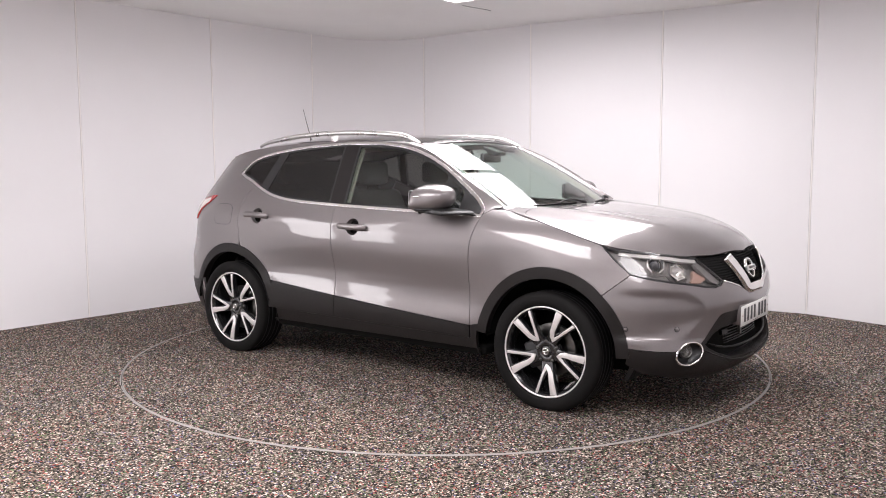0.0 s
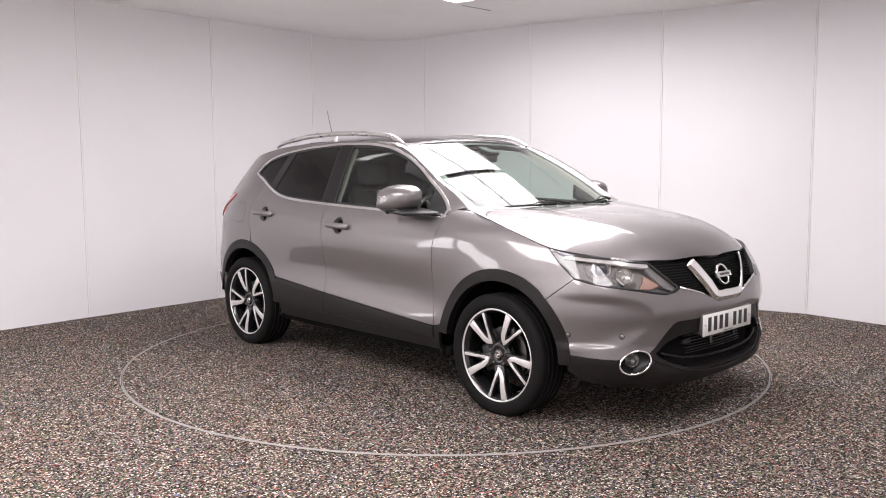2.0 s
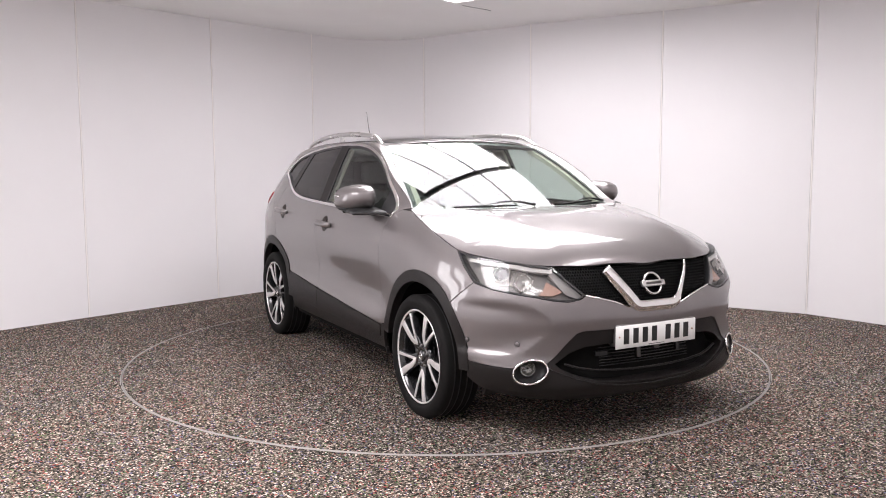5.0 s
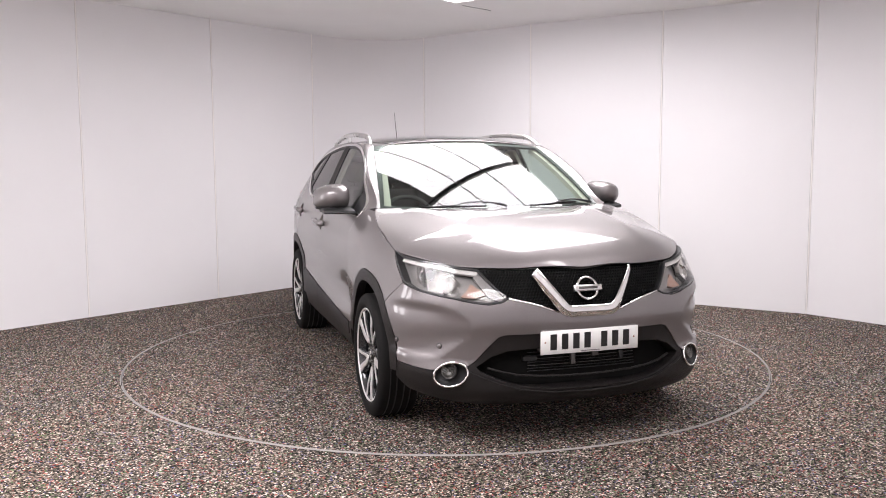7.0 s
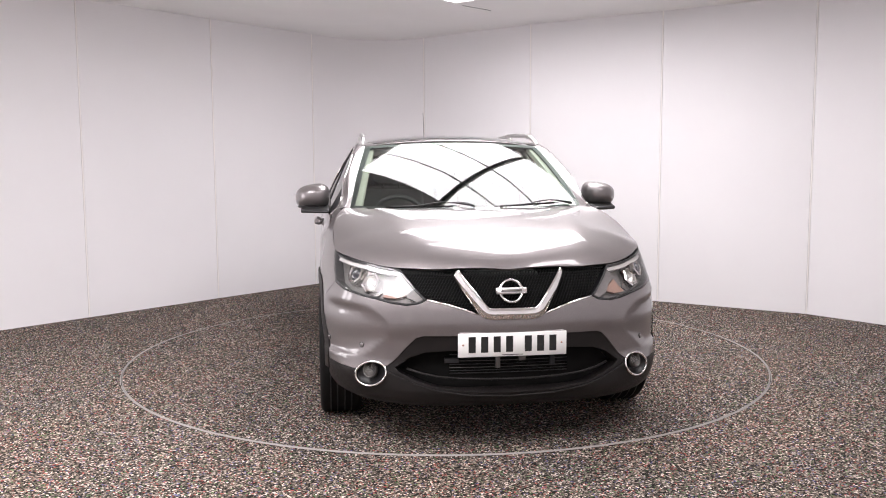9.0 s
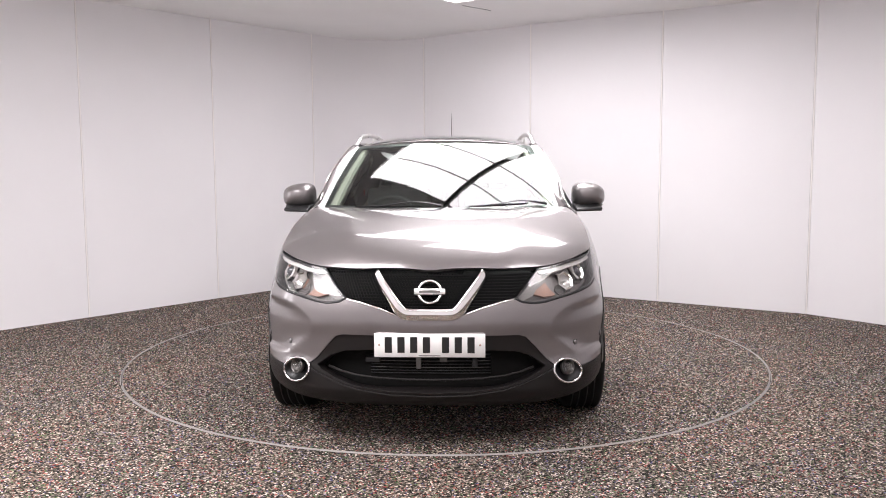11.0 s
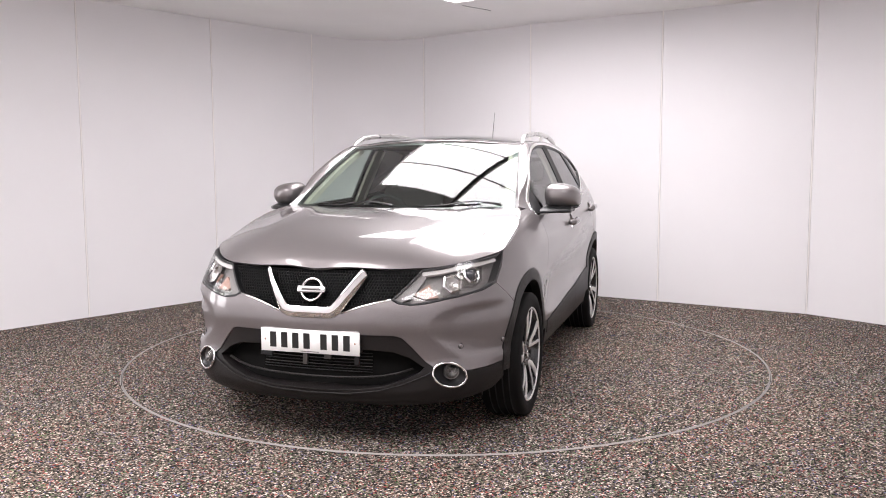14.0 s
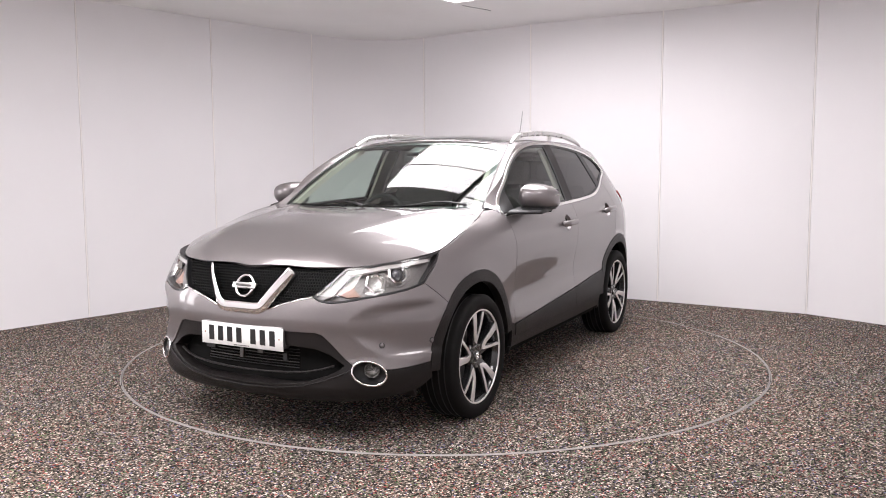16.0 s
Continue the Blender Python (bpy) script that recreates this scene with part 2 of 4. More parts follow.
# how far the skin lies outside (+) or inside (-) the plan outline, by height, at stations along the outline
STATIONS = [
    (0.0, [(.16, -.2), (.21, -.08), (.25, -.02), (.30, .005), (.36, .0), (.45, -.01), (.55, -.005), (.62, .0), (.68, -.012), (.74, -.03), (.80, -.052), (.86, -.08), (.91, -.13), (1.6, -.8)]),
    (uy(.45, 0)[0], [(.16, -.18), (.21, -.07), (.25, -.015), (.30, .005), (.36, .0), (.45, -.012), (.55, -.006), (.62, .005), (.68, .0), (.72, -.012), (.77, -.035), (.82, -.065), (.875, -.105), (.95, -.18), (1.6, -.8)]),
    (uy(.69, 0)[0], [(.16, -.14), (.22, -.05), (.28, -.005), (.37, .008), (.45, -.008), (.52, -.006), (.6, .006), (.68, .0), (.75, -.02), (.82, -.055), (.9, -.105), (.96, -.16), (1.6, -.8)]),
    (ux(1.77, 0)[0], [(.16, -.1), (.24, -.04), (.31, -.005), (.37, .002), (.5, .0), (.6, .002), (.7, -.01), (.8, -.04), (.9, -.078), (.96, -.115), (1.02, -.18), (1.6, -.8)]),
    (ux(1.323, 0)[0], [(.16, -.02), (.3, .0), (.6, .002), (.78, .002), (.88, -.012), (.95, -.035), (1.02, -.075), (1.06, -.12), (1.1, -.2), (1.6, -.8)]),
    (ux(.95, 0)[0], [(.16, -.06), (.3, -.02), (.45, -.01), (.6, -.012), (.75, -.006), (.9, .0), (.97, -.012), (1.04, -.05), (1.09, -.1), (1.125, -.155), (1.3, -.3), (1.56, -.4)]),
    (ux(.6, 0)[0], [(.16, -.08), (.3, -.02), (.41, -.006), (.462, -.008), (.512, -.022), (.562, -.033), (.62, -.034), (.68, -.025), (.735, -.014), (.79, -.005), (.84, -.001), (.89, -.001), (.918, -.003), (.928, -.0035), (.940, -.008), (1.03, -.029), (1.09, -.056), (1.2, -.112), (1.35, -.19), (1.5, -.27), (1.58, -.33)]),
    (ux(-.3, 0)[0], [(.16, -.08), (.3, -.02), (.44, -.005), (.502, -.006), (.555, -.019), (.610, -.030), (.665, -.031), (.72, -.024), (.775, -.013), (.83, -.004), (.88, .000), (.94, -.001), (.974, -.003), (.984, -.0035), (.996, -.008), (1.06, -.030), (1.115, -.06), (1.25, -.12), (1.4, -.19), (1.51, -.25), (1.58, -.31)]),
    (ux(-.9, 0)[0], [(.16, -.08), (.28, -.03), (.4, -.006), (.53, -.006), (.58, -.014), (.64, -.020), (.72, -.015), (.82, -.006), (.92, -.001), (.998, .001), (1.008, .0015), (1.018, -.004), (1.1, -.038), (1.2, -.088), (1.3, -.14), (1.42, -.205), (1.5, -.255), (1.58, -.33)]),
    (ux(-1.323, 0)[0], [(.16, -.02), (.3, .0), (.8, .0), (.9, .0), (1.0, -.005), (1.06, -.02), (1.15, -.062), (1.3, -.145), (1.42, -.22), (1.49, -.28), (1.56, -.36)]),
    (ux(-1.75, 0)[0], [(.16, -.08), (.3, -.03), (.5, .0), (.8, -.01), (.95, -.02), (1.05, -.05), (1.15, -.10), (1.3, -.2), (1.46, -.33), (1.58, -.45)]),
    (ux(-1.99, 0)[0], [(.16, -.12), (.3, -.05), (.5, .0), (.65, .0), (.8, -.03), (1.0, -.06), (1.1, -.1), (1.3, -.26), (1.46, -.42), (1.58, -.6)]),
    (float(_s[-1]), [(.16, -.12), (.3, -.06), (.45, .0), (.6, .0), (.75, -.06), (1.0, -.1), (1.1, -.13), (1.3, -.28), (1.46, -.46), (1.58, -.7)]),
]
TS, TZ = np.linspace(0, _s[-1], 560), np.linspace(0.16, 1.60, 289)
_prof = np.array([pchip(*zip(*pr))(TZ) for _, pr in STATIONS])
TAB = np.array([pchip([s for s, _ in STATIONS], _prof[:, j])(TS) for j in range(len(TZ))]).T
_ker = np.array([1, 4, 6, 4, 1]) / 16
for _ in range(1):
    _pad = np.pad(TAB, ((2, 2), (2, 2)), mode="edge")
    TAB = sum(k * _pad[:, i:i + TAB.shape[1]] for i, k in enumerate(_ker))[2:-2]
    _pad = np.pad(TAB, ((2, 2), (2, 2)), mode="edge")
    TAB = sum(k * _pad[i:i + TAB.shape[0]] for i, k in enumerate(_ker))[:, 2:-2]


def scoop(u, z):
    """The hollowed facet at each front bumper corner, with a crisp inner edge and a ledge below."""
    inner = pchip([.40, .445, .52, .575, .63, .668, .72], SCOOP)(z)
    d = np.clip((u - inner) / (1.13 - inner), 0, 1)
    fade = np.clip((.72 - z) / .05, 0, 1) * np.clip((z - .444) / .022, 0, 1)
    fade = fade * fade * (3 - 2 * fade)
    return -.020 * fade * np.sin(math.pi * d ** .8) ** 1.2


SCOOP = [.86, .775, .65, .585, .595, .643, .74]


def skin(u, z):
    """Points of the body's outer skin; u < 0 is the right side."""
    u, z = np.asarray(u, float), np.asarray(z, float)
    a = np.clip(np.abs(u) / TS[-1] * (len(TS) - 1), 0, len(TS) - 1.001)
    b = np.clip((z - TZ[0]) / (TZ[-1] - TZ[0]) * (len(TZ) - 1), 0, len(TZ) - 1.001)
    i, j = a.astype(int), b.astype(int)
    fa, fb = a - i, b - j
    off = (TAB[i, j] * (1 - fa) + TAB[i + 1, j] * fa) * (1 - fb) + (TAB[i, j + 1] * (1 - fa) + TAB[i + 1, j + 1] * fa) * fb
    off = off + scoop(np.abs(u), z)
    e = 1e-3
    tx, ty = PX(u + e) - PX(u - e), PY(u + e) - PY(u - e)
    n = np.hypot(tx, ty)
    return np.stack((PX(u) + off * ty / n, PY(u) - off * tx / n, z + 0 * u), -1)


# hood: height over (x, y)
HOOD_C = pchip([.8, 1.0, 1.2, 1.4, 1.6, 1.75, 1.88, 1.98, 2.05, 2.09, 2.117], [1.10, 1.118, 1.112, 1.097, 1.073, 1.047, 1.012, .972, .932, .899, .866])
HOOD_YE = pchip([.8, .93, 1.09, 1.35, 1.618, 1.8, 1.9, 1.985, 2.04, 2.08, 2.115], [.72, .755, .795, .828, .826, .735, .655, .555, .44, .31, .02])
HOOD_ZE = pchip([.8, .93, 1.09, 1.35, 1.618, 1.8, 1.9, 1.985, 2.04, 2.08, 2.115], [1.12, 1.116, 1.09, 1.018, .94, .905, .888, .874, .870, .868, .868])


def hood_z(x, y):
    x, y = np.asarray(x, float), np.abs(np.asarray(y, float))
    ye, ze, zc = HOOD_YE(x), HOOD_ZE(x), HOOD_C(x)
    q = np.clip(y / np.maximum(ye, .02), 0, 1.2)
    z = ze + (zc - ze) * (1 - q ** 3.3)
    ridge = .56 - .16 * np.clip((x - 1.0) / 1.0, 0, 1.2)
    return z + .010 * np.exp(-((y - ridge) / .075) ** 2) * np.clip((2.06 - x) / .3, 0, 1)


# roof: height over (x, y)
ROOF_C = pchip([-1.9, -1.7, -1.5, -1.2, -.8, -.4, 0, .2, .32, .5], [1.42, 1.485, 1.53, 1.565, 1.585, 1.59, 1.575, 1.555, 1.533, 1.47])


def roof_z(x, y):
    x, y = np.asarray(x, float), np.abs(np.asarray(y, float))
    return ROOF_C(x) - .045 * (y / .6) ** 2 - .02 * (y / .6) ** 6


# windscreen: a = -1..1 across, b = 0 (base) .. 1 (top)
def screen(a, b):
    a, b = np.asarray(a, float), np.asarray(b, float)
    w = .735 * (1 - b) + .605 * b
    x = (1.10 - .19 * a ** 2) * (1 - b) + (.315 - .075 * a ** 2) * b
    z = (1.105 + .012 * a ** 2) * (1 - b) + (1.528 - .03 * a ** 2) * b + .045 * b * (1 - b) * 4 * .5
    return np.stack((x, a * w, z), -1)
# SURF END


def normals_of(fn, a, b, e=0.012):
    pa, pb = fn(a + e, b) - fn(a - e, b), fn(a, b + e) - fn(a, b - e)
    n = np.cross(pa, pb)
    return n / np.maximum(np.linalg.norm(n, axis=-1, keepdims=True), 1e-9)


def inside(poly, pts):
    """Which points lie inside the polygon."""
    x, y = pts[:, 0], pts[:, 1]
    r = np.zeros(len(pts), bool)
    n = len(poly)
    for i in range(n):
        (x0, y0), (x1, y1) = poly[i], poly[i - 1]
        c = ((y0 > y) != (y1 > y))
        with np.errstate(divide="ignore", invalid="ignore"):
            r ^= c & (x < (x1 - x0) * (y - y0) / (y1 - y0 + 1e-15) + x0)
    return r


def dense(poly, step):
    out = []
    for p, q in zip(poly, poly[1:] + poly[:1]):
        k = max(1, int(math.dist(p, q) / step + 0.5))
        out += [(p[0] + (q[0] - p[0]) * i / k, p[1] + (q[1] - p[1]) * i / k) for i in range(k)]
    return out


def shrink(poly, d):
    """Move a polygon's edges inwards by d (negative: outwards)."""
    area = sum(p[0] * q[1] - q[0] * p[1] for p, q in zip(poly, poly[1:] + poly[:1]))
    s = 1 if area > 0 else -1
    out = []
    n = len(poly)
    for i in range(n):
        p0, p, p1 = Vector(poly[i - 1]), Vector(poly[i]), Vector(poly[(i + 1) % n])
        a, b = (p - p0).normalized(), (p1 - p).normalized()
        na, nb = Vector((-a.y, a.x)) * s, Vector((-b.y, b.x)) * s
        m = na + nb
        m = m / max(0.35, m.dot(m) / 2) if m.length > 1e-6 else na
        out.append((p.x + m.x * d, p.y + m.y * d))
    return out


def curve_pts(pts, k=6):
    """Smooth open curve through 2D points."""
    if len(pts) < 3:
        return pts
    s = np.concatenate(([0], np.cumsum([math.dist(a, b) for a, b in zip(pts, pts[1:])])))
    fx, fy = spline(s, [p[0] for p in pts]), spline(s, [p[1] for p in pts])
    t = np.linspace(0, s[-1], (len(pts) - 1) * k + 1)
    return list(zip(fx(t).tolist(), fy(t).tolist()))


def arc(cx, cz, r, a0, a1, n=24):
    """Arc on the body's side, degrees, as (u, z)."""
    return [ux(cx + r * math.cos(radians(a0 + (a1 - a0) * i / n)), cz + r * math.sin(radians(a0 + (a1 - a0) * i / n))) for i in range(n + 1)]


def panel(name, poly, material, parent, fn=None, side=1, holes=(), gap=0.003, grid=0.028, depth=0.018, lift=0.0, label="", lip=0.0025):
    """A sheet cut to a polygon on a surface, with rounded, turned-in edges."""
    from mathutils.geometry import delaunay_2d_cdt
    fn = fn or skin
    poly = shrink(poly, gap) if gap else list(poly)
    loops = [dense(poly, grid * 0.8)] + [dense(shrink(list(h), -gap) if gap else list(h), grid * 0.6) for h in holes]
    pts, edges = [], []
    for lp in loops:
        k = len(pts)
        pts += lp
        edges += [(k + i, k + (i + 1) % len(lp)) for i in range(len(lp))]
    bnd = np.array(pts)
    lo, hi = bnd.min(0), bnd.max(0)
    gx, gy = np.meshgrid(np.arange(lo[0] + grid / 2, hi[0], grid), np.arange(lo[1] + grid / 2, hi[1], grid))
    g = np.stack((gx.ravel(), gy.ravel()), -1)
    ok = inside(loops[0], g)
    for h in loops[1:]:
        ok &= ~inside(h, g)
    g = g[ok]
    if len(g):
        d = np.min(np.hypot(g[:, None, 0] - bnd[None, :, 0], g[:, None, 1] - bnd[None, :, 1]), axis=1)
        g = g[d > grid * 0.45]
    vs, es, fs, *_ = delaunay_2d_cdt([Vector(p) for p in pts] + [Vector(q) for q in g.tolist()], edges, [], 0, 1e-6)
    v2 = np.array([(v.x, v.y) for v in vs])
    f = np.array([t for t in fs if len(t) == 3])
    c = v2[f].mean(1)
    ok = inside(loops[0], c)
    for h in loops[1:]:
        ok &= ~inside(h, c)
    f = f[ok]
    U, Z = v2[:, 0] * side, v2[:, 1]
    N = normals_of(fn, U, Z)
    P = fn(U, Z)
    mid = int(np.argmax(np.linalg.norm(np.cross(P[f[:, 1]] - P[f[:, 0]], P[f[:, 2]] - P[f[:, 0]]), axis=1)))
    tri = P[f[mid]]
    flip = np.dot(np.cross(tri[1] - tri[0], tri[2] - tri[0]), N[f[mid][0]]) < 0
    if fn is skin:
        sgn = 1 if np.dot(N[f[mid][0]][:2], (P[f[mid]].mean(0) - np.array((0, 0, 0)))[:2]) > 0 else -1
    else:
        sgn = 1 if N[f[mid][0]][2] > 0 else -1
    N = N * sgn
    if flip != (sgn < 0):
        f = f[:, ::-1]
    P = P + N * lift
    cnt = {}
    for t in f.tolist():
        for a, b in ((t[0], t[1]), (t[1], t[2]), (t[2], t[0])):
            cnt[(a, b)] = 1
    border = [(a, b) for a, b in cnt if (b, a) not in cnt]
    verts, norms, faces = P.tolist(), N.tolist(), f.tolist()
    if depth:
        idx, inw = {}, {}
        for a, b in border:
            d = P[b] - P[a]
            o = np.cross(d, N[a])
            o /= max(np.linalg.norm(o), 1e-9)
            for k in (a, b):
                inw[k] = inw.get(k, 0) + o
        for k, o in inw.items():
            o = o / max(np.linalg.norm(o), 1e-9)
            p1 = P[k] + o * lip * .55 - N[k] * lip * .55
            p2 = P[k] + o * lip * .3 - N[k] * depth
            m = N[k] * .6 + o * .8
            idx[k] = len(verts)
            verts += [p1.tolist(), p1.tolist(), p2.tolist()]
            norms += [(m / np.linalg.norm(m)).tolist(), o.tolist(), o.tolist()]
        for a, b in border:
            i, j = idx[a], idx[b]
            faces += [[b, a, i, j], [j + 1, i + 1, i + 2, j + 2]]
    me = bpy.data.meshes.new(name)
    me.from_pydata(verts, [], faces)
    me.polygons.foreach_set("use_smooth", [True] * len(me.polygons))
    me.normals_split_custom_set_from_vertices(norms)
    me.materials.append(material)
    ob = new(name, me)
    ob.parent = parent
    if label:
        ob["label"] = label
    return ob
# ---------------------------------------------------------------- the photo booth
H = 2.85
# inner line of the walls seen from above, panel by panel, anticlockwise
WALLS = [
    [(3.30, 1.50), (2.13, 2.26)], [(2.13, 2.26), (0.92, 3.02)], [(0.92, 3.02), (0.40, 3.40), (-0.24, 3.93)],
    [(-0.24, 3.93), (-0.48, 4.06), (-0.75, 4.10), (-1.0, 4.03), (-1.25, 3.87), (-1.50, 3.60)], [(-1.50, 3.60), (-2.36, 2.57)],
    [(-2.36, 2.57), (-3.25, 1.48)], [(-3.25, 1.48), (-4.20, 0.32)], [(-4.20, 0.32), (-4.42, -0.1), (-4.5, -0.6)], [(-4.38, -2.1), (-4.1, -2.9)],
    # unseen panels round the camera, set close to bounce fill light
    [(-4.1, -2.9), (-3.5, -4.2)], [(-3.5, -4.2), (-3.0, -5.4), (-2.2, -6.4)], [(-2.2, -6.4), (0.0, -6.7), (2.2, -6.4)],
    [(2.2, -6.4), (3.0, -5.4), (3.5, -4.2)], [(3.5, -4.2), (4.1, -2.9)], [(4.1, -2.9), (4.35, -1.6)], [(4.35, -1.6), (4.4, -0.6), (4.2, 0.25)],
    [(4.2, 0.25), (3.98, 0.62), (3.68, 1.02), (3.30, 1.50)],
]


def slab_bm(line, z0, z1, thick=0.05, gap=0.009):
    """An upright sheet along a line, its front on the line."""
    pts = [Vector(p) for p in line]
    pts[0] = pts[0] + (pts[1] - pts[0]).normalized() * gap
    pts[-1] = pts[-1] + (pts[-2] - pts[-1]).normalized() * gap
    if len(pts) > 2:
        c = curve_pts([tuple(p) for p in pts], 6)
        pts = [Vector(p) for p in c]
    bm = bmesh.new()
    rows = []
    for i, p in enumerate(pts):
        d = (pts[min(i + 1, len(pts) - 1)] - pts[max(i - 1, 0)]).normalized()
        o = Vector((d.y, -d.x))
        q = p + o * thick
        rows.append([bm.verts.new((p.x, p.y, z0)), bm.verts.new((p.x, p.y, z1)), bm.verts.new((q.x, q.y, z1)), bm.verts.new((q.x, q.y, z0))])
    for a, b in zip(rows, rows[1:]):
        for k in range(4):
            bm.faces.new((a[k], b[k], b[(k + 1) % 4], a[(k + 1) % 4]))
    bm.faces.new(rows[0]), bm.faces.new(rows[-1][::-1])
    bmesh.ops.recalc_face_normals(bm, faces=bm.faces[:])
    return bm


def build_walls():
    for i, line in enumerate(WALLS):
        ob = finish("wall_panel_%d" % (i + 1), slab_bm(line, 0.0, H), WALLM)
        sharp(ob, 30)
        tagged(ob, "white laminate wall panel of a photo booth", "wall", "booth wall panels", "structure")
        a = Vector(line[0])
        d = (Vector(line[1]) - a).normalized()
        strip_ = finish("trim_%d" % (i + 1), box_bm(-0.006, 0.006, -0.012, 0.003, 0.0, H, 0.001, 1), SEAM, smooth=False)
        strip_.matrix_basis = Matrix.Translation((a.x, a.y, 0)) @ Matrix.Rotation(math.atan2(d.y, d.x), 4, "Z")
        tagged(strip_, "thin pale joint strip between wall panels", "wall trim", "panel joints", "structure")
        back = finish("backing_%d" % (i + 1), box_bm(-0.03, 0.03, -0.065, -0.052, 0.0, H), SEAM, smooth=False)
        back.matrix_basis = strip_.matrix_basis.copy()
        tagged(back, "timber batten behind the wall joint", "wall trim", "panel battens", "structure")
    # glazed entrance on the booth's side: two tall bright panes
    a, b = Vector((-4.5, -0.6)), Vector((-4.38, -2.1))
    d = (b - a).normalized()
    m = Matrix.Translation((a.x, a.y, 0)) @ Matrix.Rotation(math.atan2(d.y, d.x), 4, "Z")
    win = tagged(new("window_1"), "glazed entrance with two bright daylit panes", "window", kind="structure")
    win.matrix_basis = m
    L = (b - a).length
    for x0, x1, z0, z1, nm in ((0, L, 0, .55, "apron"), (0, L, 2.15, H, "header"), (0, .16, .55, 2.15, "stile"), (L - .16, L, .55, 2.15, "stile"), (L / 2 - .1, L / 2 + .1, .55, 2.15, "mullion")):
        part(nm, box_bm(x0, x1, -.05, 0, z0, z1, .004, 1), WALLM, win, "white " + nm, False)
    for x0 in (.16, L / 2 + .1):
        part("pane", box_bm(x0, x0 + L / 2 - .26, -.045, -.035, .55, 2.15), DAYPANE, win, "bright daylit pane", False)


def build_floor():
    bm = bmesh.new()
    n = 128
    inner = [bm.verts.new((TR * math.cos(2 * math.pi * i / n), TR * math.sin(2 * math.pi * i / n), 0)) for i in range(n)]
    mid = [bm.verts.new((3.0 * math.cos(2 * math.pi * i / n), 3.0 * math.sin(2 * math.pi * i / n), 0)) for i in range(n)]
    far = [bm.verts.new((8.0 * math.cos(2 * math.pi * i / n), 8.0 * math.sin(2 * math.pi * i / n), 0)) for i in range(n)]
    for a, b in ((inner, mid), (mid, far)):
        for i in range(n):
            bm.faces.new((a[i], b[i], b[(i + 1) % n], a[(i + 1) % n]))
    low = [bm.verts.new((v.co.x, v.co.y, -0.06)) for v in inner]
    for i in range(n):
        bm.faces.new((inner[i], inner[(i + 1) % n], low[(i + 1) % n], low[i]))
    tagged(finish("floor", bm, CARPET, smooth=False), "flecked grey-brown loop pile carpet floor", "floor", kind="structure")


def tile(n, m):
    """Ceiling grid to plan: n away from the camera's right, m to its left."""
    return (n * .6 - m * .8, n * .8 + m * .6)


def build_ceiling():
    """White ceiling with openings for the lightboxes and the added fill panels."""
    from mathutils.geometry import delaunay_2d_cdt
    pts = [Vector((9, 9)), Vector((-9, 9)), Vector((-9, -9)), Vector((9, -9))]
    edges = [(0, 1), (1, 2), (2, 3), (3, 0)]
    holes = []
    for n0, n1, m0, m1, _ in BOXES:
        h = [tile(n0, m0), tile(n1, m0), tile(n1, m1), tile(n0, m1)]
        k = len(pts)
        pts += [Vector(p) for p in h]
        edges += [(k, k + 1), (k + 1, k + 2), (k + 2, k + 3), (k + 3, k)]
        holes.append(h)
    vs, es, fs, *_ = delaunay_2d_cdt(pts, edges, [], 0, 1e-6)
    v2 = np.array([(v.x, v.y) for v in vs])
    bm = bmesh.new()
    for z in (H, H + 0.06):
        vv = [bm.verts.new((x, y, z)) for x, y in v2]
        for t in fs:
            c = v2[list(t)].mean(0)[None]
            if not any(inside(h, c)[0] for h in holes):
                bm.faces.new([vv[i] for i in t])
    tagged(finish("ceiling", bm, CEILM, smooth=False), "plain white ceiling with lightbox openings", "ceiling", kind="structure")
    j0, j1 = Vector((0.17, 1.92)), Vector((0.45, 2.19))
    d = j1 - j0
    j = finish("ceiling_joint", box_bm(0, d.length, -.003, .003, H - .003, H + .002), BLACK, smooth=False)
    j.matrix_basis = Matrix.Translation((j0.x, j0.y, 0)) @ Matrix.Rotation(math.atan2(d.y, d.x), 4, "Z")
    tagged(j, "short dark open joint in the ceiling", "ceiling trim", kind="structure")


def build_lightbox(n0, n1, m0, m1, bars):
    # serves the two mirrored lightboxes and the three added fill panels
    box = tagged(new("ceiling_lightbox"), "large luminous ceiling panel with thin dark bars, mirrored in the car or added as fill", "ceiling light", "ceiling lightboxes")
    bm = bmesh.new()
    v = [bm.verts.new((*tile(n, m), H + 0.05)) for n, m in ((n0, m0), (n1, m0), (n1, m1), (n0, m1))]
    bm.faces.new(v[::-1])
    part("diffuser", bm, LAMPW, box, "glowing white diffuser sheet", False)

    def bar(name, p, q, w, z0, z1, material, lab):
        p, q = Vector(tile(*p)), Vector(tile(*q))
        d = q - p
        ob = part(name, box_bm(0, d.length, -w / 2, w / 2, z0, z1, 0.002, 1), material, box, lab, False)
        ob.matrix_basis = Matrix.Translation((p.x, p.y, 0)) @ Matrix.Rotation(math.atan2(d.y, d.x), 4, "Z")
    for n in bars:
        bar("joint_bar", (n, m0), (n, m1), 0.016, H + 0.012, H + 0.032, BLACK, "thin dark joint bar")
    for p, q in (((n0, m0), (n1, m0)), ((n1, m0), (n1, m1)), ((n1, m1), (n0, m1)), ((n0, m1), (n0, m0))):
        bar("frame", p, q, 0.03, H - 0.006, H + 0.04, CEILM, "white edge frame")


